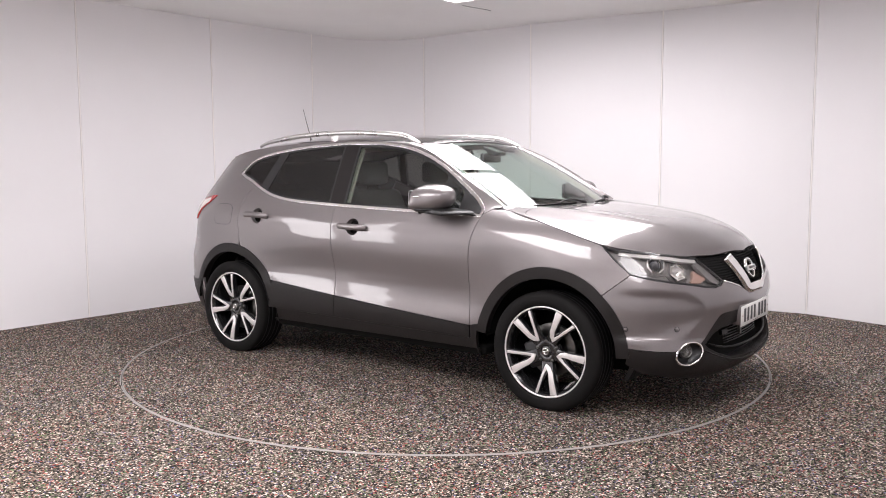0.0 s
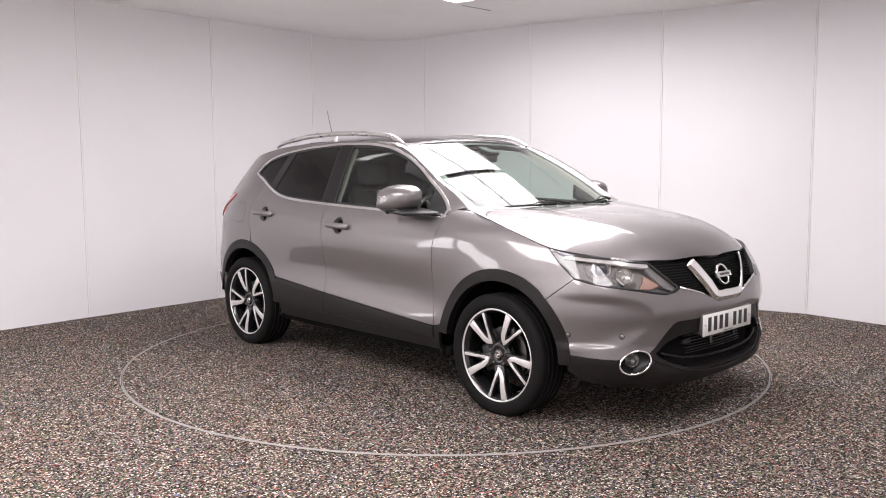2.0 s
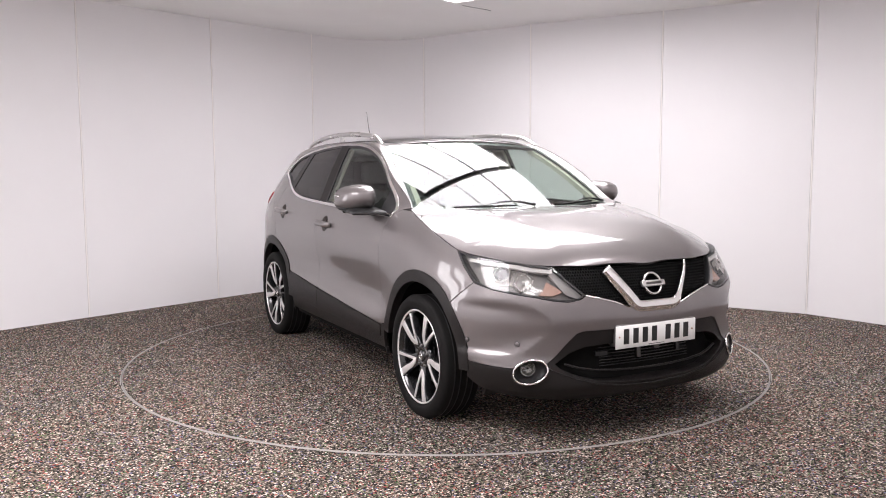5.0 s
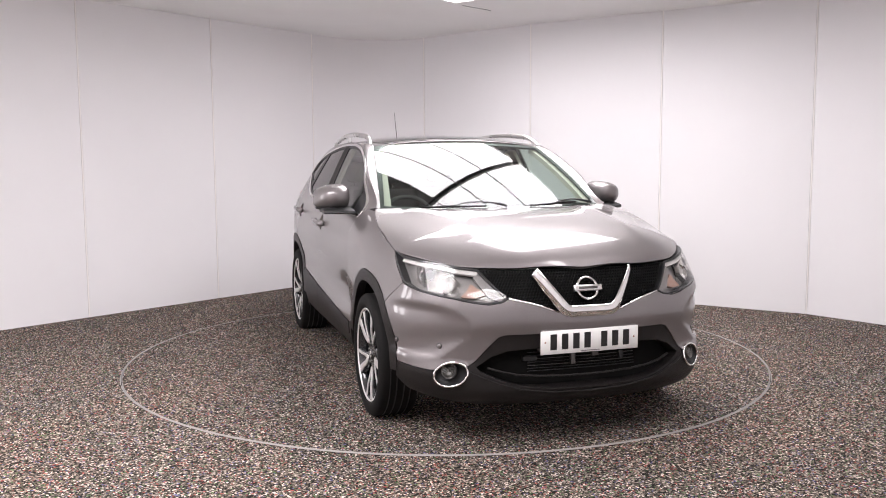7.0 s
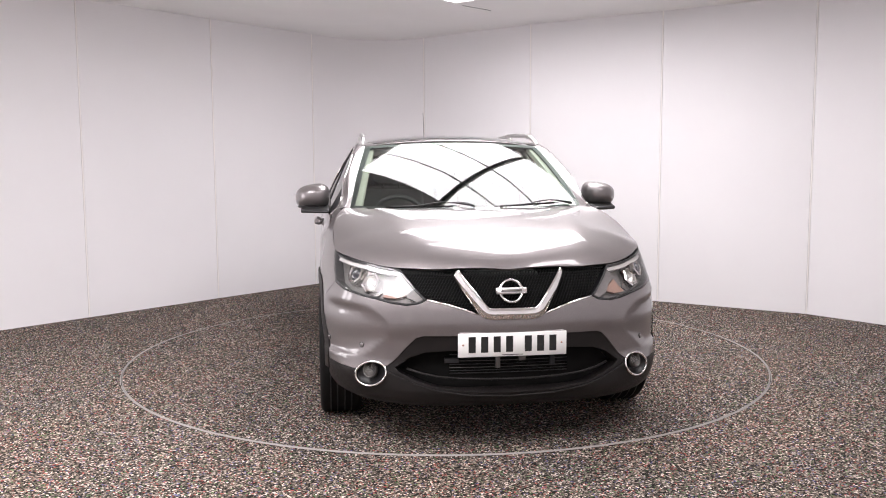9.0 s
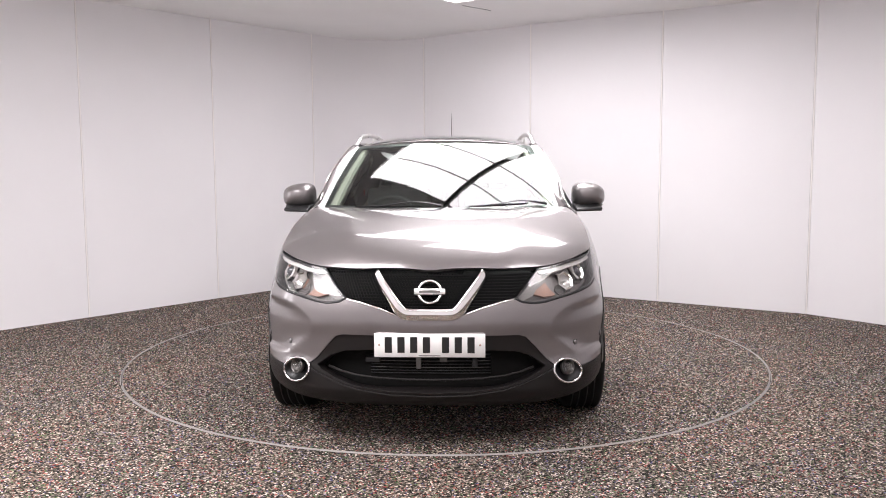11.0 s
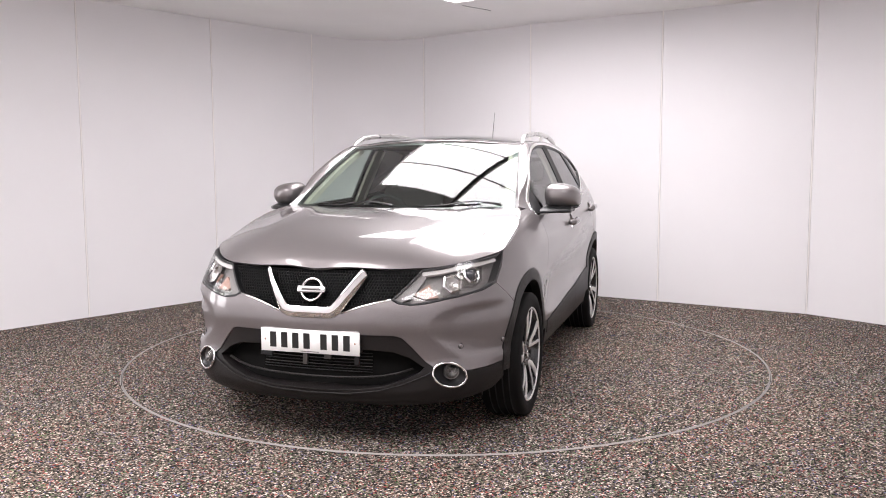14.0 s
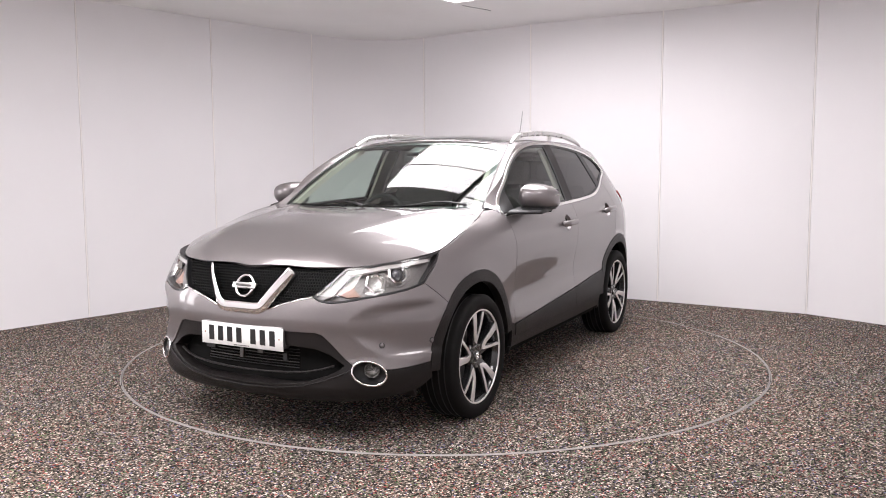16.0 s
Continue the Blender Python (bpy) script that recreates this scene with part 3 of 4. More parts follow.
TR = 2.245
BOXES = [(-0.29, 1.5, -0.19, 1.0, (0.2, 0.74)), (-0.75, 1.5, -1.42, -0.23, (-0.29, 0.2, 0.74)),
         # these three are unseen, added towards the camera as fill light
         (-1.6, -0.4, -3.5, -2.65, (-1.2, -0.8)), (-4.9, -2.85, -1.5, 0.75, (-4.2, -3.5)), (-4.2, -2.8, -3.6, -2.4, (-3.7, -3.25))]
build_walls()
build_floor()
build_ceiling()
for spec in BOXES:
    build_lightbox(*spec)
p0, p1 = Vector(tile(-1.5, -.21)), Vector(tile(1.5, -.21))
beam = finish("ceiling_beam", box_bm(0, (p1 - p0).length, -.013, .013, H - .02, H + .06, .003, 1), BLACK, smooth=False)
beam.matrix_basis = Matrix.Translation((p0.x, p0.y, 0)) @ Matrix.Rotation(math.atan2((p1 - p0).y, (p1 - p0).x), 4, "Z")
tagged(beam, "slim dark support beam between the lightboxes", "ceiling beam", kind="structure")

turntable = tagged(new("turntable"), "flush round car turntable covered in flecked carpet", "turntable")
part("deck", lathe_bm([(0.001, 0.002), (0.8, 0.002), (1.6, 0.002), (TR - 0.015, 0.002), (TR - 0.015, -0.05)], 128), CARPET, turntable, "carpeted deck", False).matrix_basis = pose(0, 0, 0, 90, 0, 0)
part("edge_ring", lathe_bm([(TR - 0.0145, -0.04), (TR - 0.0145, 0.003), (TR - 0.0138, 0.004), (TR - 0.0113, 0.004), (TR - 0.0105, 0.003), (TR - 0.0105, -0.04)], 160), RINGM, turntable, "thin pale metal edge").matrix_basis = pose(0, 0, 0, 90, 0, 0)
floor_ring = tagged(finish("floor_ring", lathe_bm([(TR - 0.0045, -0.04), (TR - 0.0045, 0.002), (TR - 0.004, 0.003), (TR - 0.0005, 0.003), (TR + 0.0002, 0.0)], 160), RINGM), "thin pale metal trim ring set in the carpet", "floor trim", kind="structure")
floor_ring.matrix_basis = pose(0, 0, 0, 90, 0, 0)
# ---------------------------------------------------------------- the car
car = tagged(new("car"), "metallic grey crossover car with two-tone alloy wheels on a turntable", "car")
XF, XR, ZW = 1.323, -1.323, 0.335
RA, RI = 0.472, 0.410


def xs(*pts):
    return [ux(x, z) for x, z in pts]


def ys(*pts):
    return [uy(y, z) for y, z in pts]


BELT = pchip([-1.4, -1.338, -1.22, -1.08, -.92, -.75, -.3, .3, .85], [1.33, 1.308, 1.275, 1.218, 1.166, 1.139, 1.114, 1.095, 1.078])
SILL = pchip([-.9, -.29, .05, .81], [.562, .508, .482, .424])


def belt(x0, x1, n=10, dz=0.0):
    return [ux(x0 + (x1 - x0) * i / n, float(BELT(x0 + (x1 - x0) * i / n)) + dz) for i in range(n + 1)]


# outline of the side windows' upper edge, front to rear
DLO_TOP = [(.86, 1.082), (.78, 1.16), (.66, 1.255), (.50, 1.355), (.32, 1.435), (.12, 1.487), (-.1, 1.508), (-.36, 1.512), (-.7, 1.497), (-1.0, 1.465), (-1.2, 1.425), (-1.27, 1.395), (-1.338, 1.315)]
HINGE = [(.805, .426), (.797, .6), (.798, .8), (.815, .95), (.838, 1.03), (.85, 1.078)]
BGAP = [(-.287, .508), (-.30, .7), (-.305, .95), (-.303, 1.112)]
HOODGAP = [(.90, 1.112), (1.0, 1.107), (1.09, 1.09), (1.35, 1.018), (1.5, .972), (1.618, .938)]
HL_REAR = [(1.618, .938), (1.70, .862), (1.794, .79)]
HL_TOP = ys((.555, .874), (.66, .885), (.735, .898)) + xs((1.72, .918), (1.618, .938))
HL_LOW = xs((1.794, .79), (1.90, .765)) + ys((.65, .735), (.56, .717), (.50, .711), (.44, .72), (.407, .741))
FOG = [(uy(.663, 0)[0] + .083 * math.cos(a) , .374 + .058 * math.sin(a) - .012 * math.cos(a)) for a in [2 * math.pi * i / 36 for i in range(36)]]
INTAKE_TOP = ys((0, .568), (.42, .566), (.455, .556), (.50, .51), (.56, .44), (.60, .405))
INTAKE_LOW = ys((.60, .405), (.57, .385), (.52, .363), (.448, .335), (.35, .308), (.2, .287), (0, .28))
# the painted bumper's lower line, from the arch to the intake
BUMP_LOW = xs((XF + RA * math.cos(radians(9)), ZW + RA * math.sin(radians(9))), (1.79, .402)) + ys((.80, .392), (.74, .388), (.60, .405))


def mirrored(half):
    """A half outline from the middle outwards, made whole."""
    return [(-u, z) for u, z in half[::-1]] + [p for p in half if p[0] > 1e-6]


def build_front():
    top_half = ys((0, .655), (.13, .657), (.145, .664), (.25, .70), (.407, .738)) + [p for p in HL_LOW[::-1]][1:] + xs((1.71, .725), (1.632, .663))
    arcp = arc(XF, ZW, RA, 46, 9, 8)
    low = BUMP_LOW[1:] + INTAKE_TOP[::-1]
    half = top_half + arcp[1:] + low
    # whole outline: right half reversed, then left half
    whole = [(-u, z) for u, z in half[::-1] if u > 1e-6] + half
    fogs = [FOG, [(-u, z) for u, z in FOG]]
    bumper = panel("front_bumper", whole, PAINT, car, holes=fogs, label="painted grey front bumper", grid=.017)
    chin_half = [uy(0, .215), *ys((.3, .215), (.55, .22), (.70, .235))] + xs((1.85, .27), (1.775, .32), (1.785, .36)) + [BUMP_LOW[0]] + BUMP_LOW[1:-1] + INTAKE_LOW
    whole = [(-u, z) for u, z in chin_half[::-1] if u > 1e-6] + chin_half
    panel("chin", whole, CLAD, car, holes=fogs, label="dark grained plastic lower bumper", grid=.026)
    return bumper


def on(u, z, lift=0.0):
    """Frame on the skin: x along the body, y outwards, z up the skin."""
    p = skin(np.array([u]), np.array([z]))[0]
    n = normals_of(skin, np.array([u]), np.array([z]))[0]
    if n[0] * p[0] + n[1] * p[1] < 0:
        n = -n
    n = Vector(n)
    up = (Vector((0, 0, 1)) - n * n.z).normalized()
    t = n.cross(up)
    m = Matrix((t, n, up)).transposed().to_4x4()
    m.translation = Vector(p) + n * lift
    return m


def cup_line(x, z, rx=.052, rz=.052):
    u = ux(x, z)[0]
    return [(u + rx * math.cos(2 * math.pi * i / 28), z + rz * math.sin(2 * math.pi * i / 28)) for i in range(28)]


def bowl(name, line, parent, material, side, deep=.03, rings=5, label=""):
    """A hollow behind a hole in the skin."""
    c = np.mean(np.array(line), axis=0)
    bm = bmesh.new()
    rows = []
    for k in range(rings + 1):
        f = math.cos(math.pi / 2 * k / (rings + .15))
        row = []
        for u, z in line:
            uu, zz = (c[0] + (u - c[0]) * f) * side, c[1] + (z - c[1]) * f
            m = on(uu, zz, -.001 - deep * math.sin(math.pi / 2 * k / rings))
            row.append(bm.verts.new(m.translation))
        rows.append(row)
    n = len(line)
    for a, b in zip(rows, rows[1:]):
        for i in range(n):
            bm.faces.new((a[i], a[(i + 1) % n], b[(i + 1) % n], b[i]))
    bm.faces.new(rows[-1])
    out = on(c[0] * side, c[1]).col[1].xyz
    bmesh.ops.recalc_face_normals(bm, faces=bm.faces[:])
    if bm.faces[len(bm.faces) - 1].normal.dot(out) < 0:
        bmesh.ops.reverse_faces(bm, faces=bm.faces[:])
    return part(name, bm, material, parent, label)


def door_handle(door, x0, x1, z0, z1, xc, zc, side):
    bowl("handle_cup", cup_line(xc, zc), door, PAINT, side, .045, label="hollow behind the handle")
    pts, rad = [], []
    n = 16
    for i in range(n + 1):
        f = i / n
        u = ux(x0 + (x1 - x0) * f, 0)[0] * side
        lift = .006 + .030 * min(1, math.sin(math.pi * f) * 1.9)
        pts.append(on(u, z0 + (z1 - z0) * f, lift).translation)
        rad.append(.0135 if 0 < i < n else .009)
    h = part("handle", tube_bm(pts, rad, 12, flat=1.5), PAINT, door, "grey pull handle")
    u = ux(x0 + .035, 0)[0] * side
    part("lock_cover", lathe_bm([(.0005, .003), (.007, .003), (.009, 0)], 14, m=on(u, z0, .026)), BLACK, h, "small lock cover")


def build_side(side):
    # fender
    f = xs(*HL_REAR[::-1])[:1] + xs((1.71, .725), (1.632, .663)) + arc(XF, ZW, RA, 46, 167, 24)[1:] + curve_pts(xs(*HINGE), 4) + xs(*HOODGAP) + xs(*HL_REAR)[1:-1]
    panel("fender", f, PAINT, car, side=side)
    # front door
    d = curve_pts(xs(*HINGE), 4)[::-1] + [ux(x, float(SILL(x))) for x in (.5, .2, -.1)] + curve_pts(xs(*BGAP), 4) + belt(-.30, .85)[:-1]
    door = panel("front_door", d, PAINT, car, side=side, holes=[cup_line(-.115, .974)])
    door_handle(door, -.235, .008, .976, .968, -.115, .974, side)
    rd = curve_pts(xs(*BGAP), 4)[::-1] + [ux(x, float(SILL(x))) for x in (-.5, -.7, -.89)] + arc(XR, ZW, RA, 29, 77, 14) + xs((-1.225, .9), (-1.235, .98), (-1.225, 1.08), (-1.20, 1.17), (-1.13, 1.236)) + belt(-1.08, -.303)[:-1]
    rdoor = panel("rear_door", rd, PAINT, car, side=side, holes=[cup_line(-1.028, 1.016)])
    door_handle(rdoor, -1.155, -.905, 1.018, 1.012, -1.028, 1.016, side)
    # quarter with the rear pillar and roof side
    roof_edge = [(.95, 1.122), (.80, 1.208), (.62, 1.318), (.45, 1.41), (.28, 1.482), (.16, 1.513), (-.1, 1.535), (-.4, 1.543), (-.8, 1.535), (-1.2, 1.508), (-1.45, 1.472), (-1.62, 1.445), (-1.72, 1.42)]
    q = xs(*roof_edge) + xs((-1.80, 1.27), (-1.86, 1.16), (-1.72, 1.0), (-1.72, .72)) + arc(XR, ZW, RA, 152, 78, 16)
    q += xs((-1.225, .9), (-1.235, .98), (-1.225, 1.08), (-1.20, 1.17), (-1.13, 1.236), (-1.2, 1.266), (-1.30, 1.297)) + xs(*DLO_TOP[::-1]) + xs((.90, 1.112))
    panel("body_side", q, PAINT, car, side=side)
    # windscreen pillar, from the side skin to the glass
    bm = bmesh.new()
    ep = curve_pts(xs(*roof_edge[:6]), 5)
    prev = None
    for i, (u, z) in enumerate(ep):
        f = i / (len(ep) - 1)
        p, q_ = on(u * side, z).translation, Vector(screen(.985 * side, -.03 + 1.03 * f))
        o = Vector((.25, side * .6, .6)).normalized()
        cur = [bm.verts.new(p.lerp(q_, w) + o * (.010 * math.sin(math.pi * w) - (.02 if w == 1 else 0))) for w in (0, .2, .4, .6, .8, .94, 1)]
        if prev:
            for j in range(6):
                bm.faces.new((prev[j], prev[j + 1], cur[j + 1], cur[j]))
        prev = cur
    bmesh.ops.recalc_face_normals(bm, faces=bm.faces[:])
    if bm.faces[20].normal.z < 0:
        bmesh.ops.reverse_faces(bm, faces=bm.faces[:])
    part("windscreen_pillar", bm, PAINT, car, "painted windscreen pillar")
    # arches
    for xc in (XF, XR):
        a0, a1 = (2, 172) if xc > 0 else (14, 186)
        ring = arc(xc, ZW, RA - .001, a0, a1, 40) + arc(xc, ZW, RI, a1, a0, 40)
        panel("arch_trim", ring, CLAD, car, side=side, gap=0, lift=.005, depth=.05, label="dark grained plastic wheel arch trim", grid=.03)
        bm = bmesh.new()
        prev = None
        for i in range(49):
            a = radians(5 + 170 * i / 48)
            x, z = xc + (RI + .012) * math.cos(a), ZW + (RI + .012) * math.sin(a)
            cur = [bm.verts.new((x, side * y, z)) for y in (.868, .55)] + [bm.verts.new((xc, side * .55, ZW))]
            if prev:
                bm.faces.new((prev[0], cur[0], cur[1], prev[1]))
                bm.faces.new((prev[1], cur[1], cur[2], prev[2]))
            prev = cur
        part("wheel_liner", bm, LINER, car, "black wheel well liner")
    # door cladding and sill
    lowz = lambda x: .352 + (.81 - x) * .012
    c1 = [ux(x, float(SILL(x))) for x in (.805, .5, .2, -.1, -.287)] + [ux(x, lowz(x)) for x in (-.287, .2, .805)]
    panel("door_trim", c1, CLAD, door, side=side, lift=.006, label="dark grained plastic lower trim")
    c2 = [ux(x, float(SILL(x))) for x in (-.287, -.5, -.7, -.89)] + [ux(x, lowz(x)) for x in (-.93, -.6, -.287)]
    panel("door_trim", c2, CLAD, rdoor, side=side, lift=.006, label="dark grained plastic lower trim")
    s = arc(XF, ZW, RA, 167, 190, 5) + xs((.86, .29), (-.88, .29)) + arc(XR, ZW, RA, -8, 6, 5) + [ux(x, lowz(x)) for x in (-.6, -.287, .2, .805)] + xs((.807, .428))
    panel("sill", s, CLAD, car, side=side, label="dark grained plastic sill", lift=.002)
    # glass
    T = pchip([p[0] for p in DLO_TOP[::-1]], [p[1] for p in DLO_TOP[::-1]])
    tp = lambda x0, x1, n=14: [ux(x0 + (x1 - x0) * i / n, float(T(x0 + (x1 - x0) * i / n))) for i in range(n + 1)]
    w1 = tp(.84, -.255) + belt(-.245, .84, 12)[:-1]
    w2 = tp(-.375, -.93) + belt(-1.02, -.365, 10)
    w3 = tp(-.985, -1.33, 10) + belt(-1.33, -1.075, 8)
    panel("front_window", shrink(w1, .012), SIDEGLASS, door, side=side, gap=0, depth=.004, lift=-.008, label="clear side window glass")
    panel("rear_window", shrink(w2, .010), PRIVACY, rdoor, side=side, gap=0, depth=.004, lift=-.008, label="dark privacy glass")
    panel("quarter_window", shrink(w3, .010), PRIVACY, rdoor, side=side, gap=0, depth=.004, lift=-.008, label="dark privacy glass")
    # black pillars between the panes
    bp1 = xs((-.245, float(BELT(-.245))), (-.255, float(T(-.255))), (-.375, float(T(-.375))), (-.365, float(BELT(-.365))))
    panel("pillar_cover", bp1, PILLAR, door, side=side, gap=0, lift=-.004, depth=.01, label="dark grey pillar cover")
    bp2 = xs((-1.02, float(BELT(-1.02))), (-.93, float(T(-.93))), (-.985, float(T(-.985))), (-1.075, float(BELT(-1.075))))
    panel("pillar_cover", bp2, BLACK, rdoor, side=side, gap=0, lift=-.004, depth=.01, label="black window divider")
    # rubber frame and chrome surround
    dlo = tp(.838, -1.338, 40) + belt(-1.338, .838, 40)[1:]
    panel("window_seal", shrink(dlo, -.002), BLACK, car, side=side, gap=0, holes=[shrink(w1, .016), shrink(w2, .013), shrink(w3, .013), shrink(bp1, -.001), shrink(bp2, -.001)], lift=-.003, depth=.012, label="black rubber window seal", grid=.03)
    panel("chrome_surround", shrink(dlo, -.012), CHROME, car, side=side, gap=0, holes=[shrink(dlo, .002)], lift=.004, depth=.012, label="chrome window surround", grid=.02)


def build_top():
    # hood outline over (x, y)
    back = [(1.09, 0), (1.08, .3), (1.068, .5), (1.062, .62), (1.072, .70), (1.112, .772)]
    fx_ = np.linspace(.965, 2.115, 600)
    fy_ = HOOD_YE(fx_)
    half = [(x, float(HOOD_YE(x))) for x in np.linspace(1.19, 1.618, 16).tolist()]
    peak = int(np.argmax(fy_))
    half += [(float(np.interp(-y, -fy_[peak:], fx_[peak:])), y) for y in np.linspace(.81, .03, 34).tolist()] + [(2.115, 0.0)]
    poly = half + [(x, -y) for x, y in half[-2::-1]] + [(x, -y) for x, y in back[::-1]][:-1] + back
    fn = lambda x, y: np.stack((x + 0 * y, y + 0 * x, hood_z(x, y)), -1)
    panel("hood", poly, PAINT, car, fn=fn, gap=.0045, grid=.024, label="grey bonnet with two raised creases", depth=.02)
    for side in (1, -1):
        ft = [(1.19, float(HOOD_YE(1.19))), (1.112, .772), (1.072, .70), (1.062, .62), (.99, .62), (.88, .66), (.85, .735), (.93, .757), (1.0, .772), (1.09, .797)]
        panel("fender_top", [(x, y * side) for x, y in ft], PAINT, car, fn=fn, gap=.002, grid=.024, depth=.015)
    fr = lambda x, y: np.stack((x + 0 * y, y + 0 * x, roof_z(x, y)), -1)
    re = [(.315, 0), (.305, .2), (.28, .4), (.235, .575), (.16, .615), (-.1, .635), (-.4, .64), (-.8, .632), (-1.2, .60), (-1.45, .55)]
    roof = re + [(-1.72, .5), (-1.74, 0)]
    poly = roof + [(x, -y) for x, y in roof[::-1] if y > 0]
    panel("roof", poly, PAINT, car, fn=fr, gap=0, grid=.04, label="grey roof")
    pg = [(.28, 0), (.27, .2), (.25, .4), (.22, .50), (.1, .53), (-.4, .55), (-.95, .53), (-1.0, .5), (-1.0, 0)]
    panel("glass_roof", pg + [(x, -y) for x, y in pg[-2:0:-1]], GLOSSBLACK, car, fn=fr, gap=0, lift=.004, grid=.04, depth=.006, label="black panoramic glass roof")
    ws = [(-.985, 0), (.985, 0), (.985, 1), (-.985, 1)]
    panel("windscreen", ws, WINDSCREEN, car, fn=screen, gap=0, grid=.05, depth=0, lift=-.003, label="clear windscreen reflecting the lightbox")
    fb = [(-1, -.02), (1, -.02), (1, 1.02), (-1, 1.02)]
    hole = [(-.95, .035), (.95, .035), (.94, .5), (.925, .955), (-.925, .955), (-.94, .5)]
    panel("screen_border", fb, BLACK, car, fn=screen, gap=0, grid=.05, depth=.01, lift=-.006, holes=[hole], label="black windscreen border")


def build_inner():
    """Dark inner shell behind the shut lines and the underbody."""
    for side in (1, -1):
        poly = arc(XF, ZW, RA, 60, 175, 12) + xs((.85, .24), (-.85, .24)) + arc(XR, ZW, RA, 0, 150, 14) + xs((-1.75, .9), (-1.2, 1.12), (-.7, 1.09), (.8, 1.05), (1.1, 1.04), (1.5, .92))
        panel("inner_shell", poly, LINER, car, side=side, gap=0, depth=0, lift=-.022, grid=.06, label="dark inner shell")
    hi = TS[-1]
    poly = xs((-1.66, .34), (-1.72, .72), (-1.72, 1.0), (-1.86, 1.16), (-1.80, 1.27), (-1.72, 1.42)) + [(hi, 1.46), (hi, .25)]
    for side in (1, -1):
        panel("tail_panel", poly, PAINT, car, side=side, gap=0, label="grey tailgate and rear bumper", grid=.05)
    bm = box_bm(-1.95, 2.0, -.55, .55, .2, .3, .02)
    part("underbody", bm, LINER, car, "black underbody")
    for side in (1, -1):
        bm = prism_bm([(1.715, .195), (1.74, .195), (1.79, .285), (1.75, .285)], side * .56, side * .74, bevel=.004)
        part("air_deflector", bm, CLAD, car, "dark plastic flap ahead of the wheel", False)
    bm = box_bm(-.9, .88, -.84, .84, .24, .3, .02)
    part("floor_pan", bm, LINER, car, "black floor pan")


build_front()
for s in (1, -1):
    build_side(s)
build_top()
build_inner()
def build_wheel():
    """One alloy wheel with its tyre; the outer face looks along +y."""
    w = new("wheel")
    R = .337
    tyre = part("tyre", lathe_bm([(.255, -.09), (.268, -.105), (.295, -.112), (.327, -.104), (.339, -.088), (R, -.05), (R, .05), (.339, .088), (.328, .103), (.308, .110), (.290, .1115), (.272, .109), (.2625, .1025), (.256, .09)], 96), RUBBER, w, "black low-profile tyre")
    bm = bmesh.new()
    for y in (-.055, -.02, .02, .055):
        lathe_bm([(R - .006, y - .004), (R + .0005, y - .0035), (R + .0005, y + .0035), (R - .006, y + .004)], 96, bm)
    part("groove", bm, BLACK, tyre, "tread groove")
    rim = part("rim", lathe_bm([(.205, -.1), (.215, .0), (.222, .06), (.228, .085), (.241, .098), (.2475, .1015), (.249, .099), (.247, .09)], 96), PIANO, w, "gloss black rim barrel")
    part("rim_lip", lathe_bm([(.2392, .0965), (.2402, .1005), (.2430, .1022), (.2465, .1028), (.2485, .1005)], 96), ALLOY, rim, "machined silver rim edge")
    # five pairs of spokes: black body with a machined face
    for k in range(5):
        a = radians(90 - 22 + 72 * k)
        ca, sa = math.cos(a), math.sin(a)

        def put(pts, y0, y1, name, m, lab, bev=0.0):
            poly = [(ca * r + sa * t, sa * r - ca * t) for r, t in pts]
            bm = prism_bm(poly, y0, y1, bevel=bev)
            for v in bm.verts:
                r = math.hypot(v.co.x, v.co.z)
                v.co.y -= .022 * max(0, 1 - (r - .05) / .17) ** 1.5
            return sharp(part(name, bm, m, rim, lab, True), 40)
        wide = [(.066, -.004), (.085, .022), (.115, .036), (.160, .043), (.233, .058), (.2335, .018), (.165, .012), (.125, .010), (.100, .002), (.083, -.014)]
        thin = [(.066, -.004), (.083, -.014), (.120, -.030), (.160, -.047), (.222, -.075), (.2265, -.060), (.165, -.034), (.125, -.018), (.100, -.003)]
        put([(.03, .03), (.115, .040), (.16, .048), (.231, .064), (.232, .012), (.165, .008), (.12, .0), (.165, -.03), (.2265, -.054), (.218, -.082), (.16, -.054), (.11, -.032), (.03, -.028)], .055, .094, "spoke", PIANO, "gloss black spoke", .003)
        put(wide, .0935, .099, "spoke_face", ALLOY, "machined silver spoke face", .0012)
        put(thin, .0935, .099, "spoke_face", ALLOY, "machined silver spoke face", .0012)
        b = radians(90 + 18 + 72 * k)
        m = Matrix.Translation((.057 * math.cos(b), .075, .057 * math.sin(b)))
        part("wheel_nut", lathe_bm([(.0005, .008), (.007, .007), (.0095, .0), (.0095, -.02)], 10, m=m), STEEL, rim, "steel wheel nut")
    part("hub", lathe_bm([(.075, .03), (.075, .062), (.06, .074), (.034, .078), (.031, .074)], 48), PIANO, rim, "gloss black hub")
    part("centre_cap", lathe_bm([(.0005, .0835), (.018, .083), (.026, .081), (.03, .076)], 40), PIANO, rim, "black centre cap")
    part("cap_ring", lathe_bm([(.013, .083), (.013, .0852), (.019, .0852), (.019, .0825)], 36), CHROME, rim, "small chrome ring badge")
    part("cap_bar", box_bm(-.021, .021, .083, .0862, -.004, .004, .001, 1), CHROME, rim, "small chrome bar badge")
    for ob in [rim] + list(rim.children):
        for v in ob.data.vertices:
            v.co.x *= 1.04
            v.co.z *= 1.04
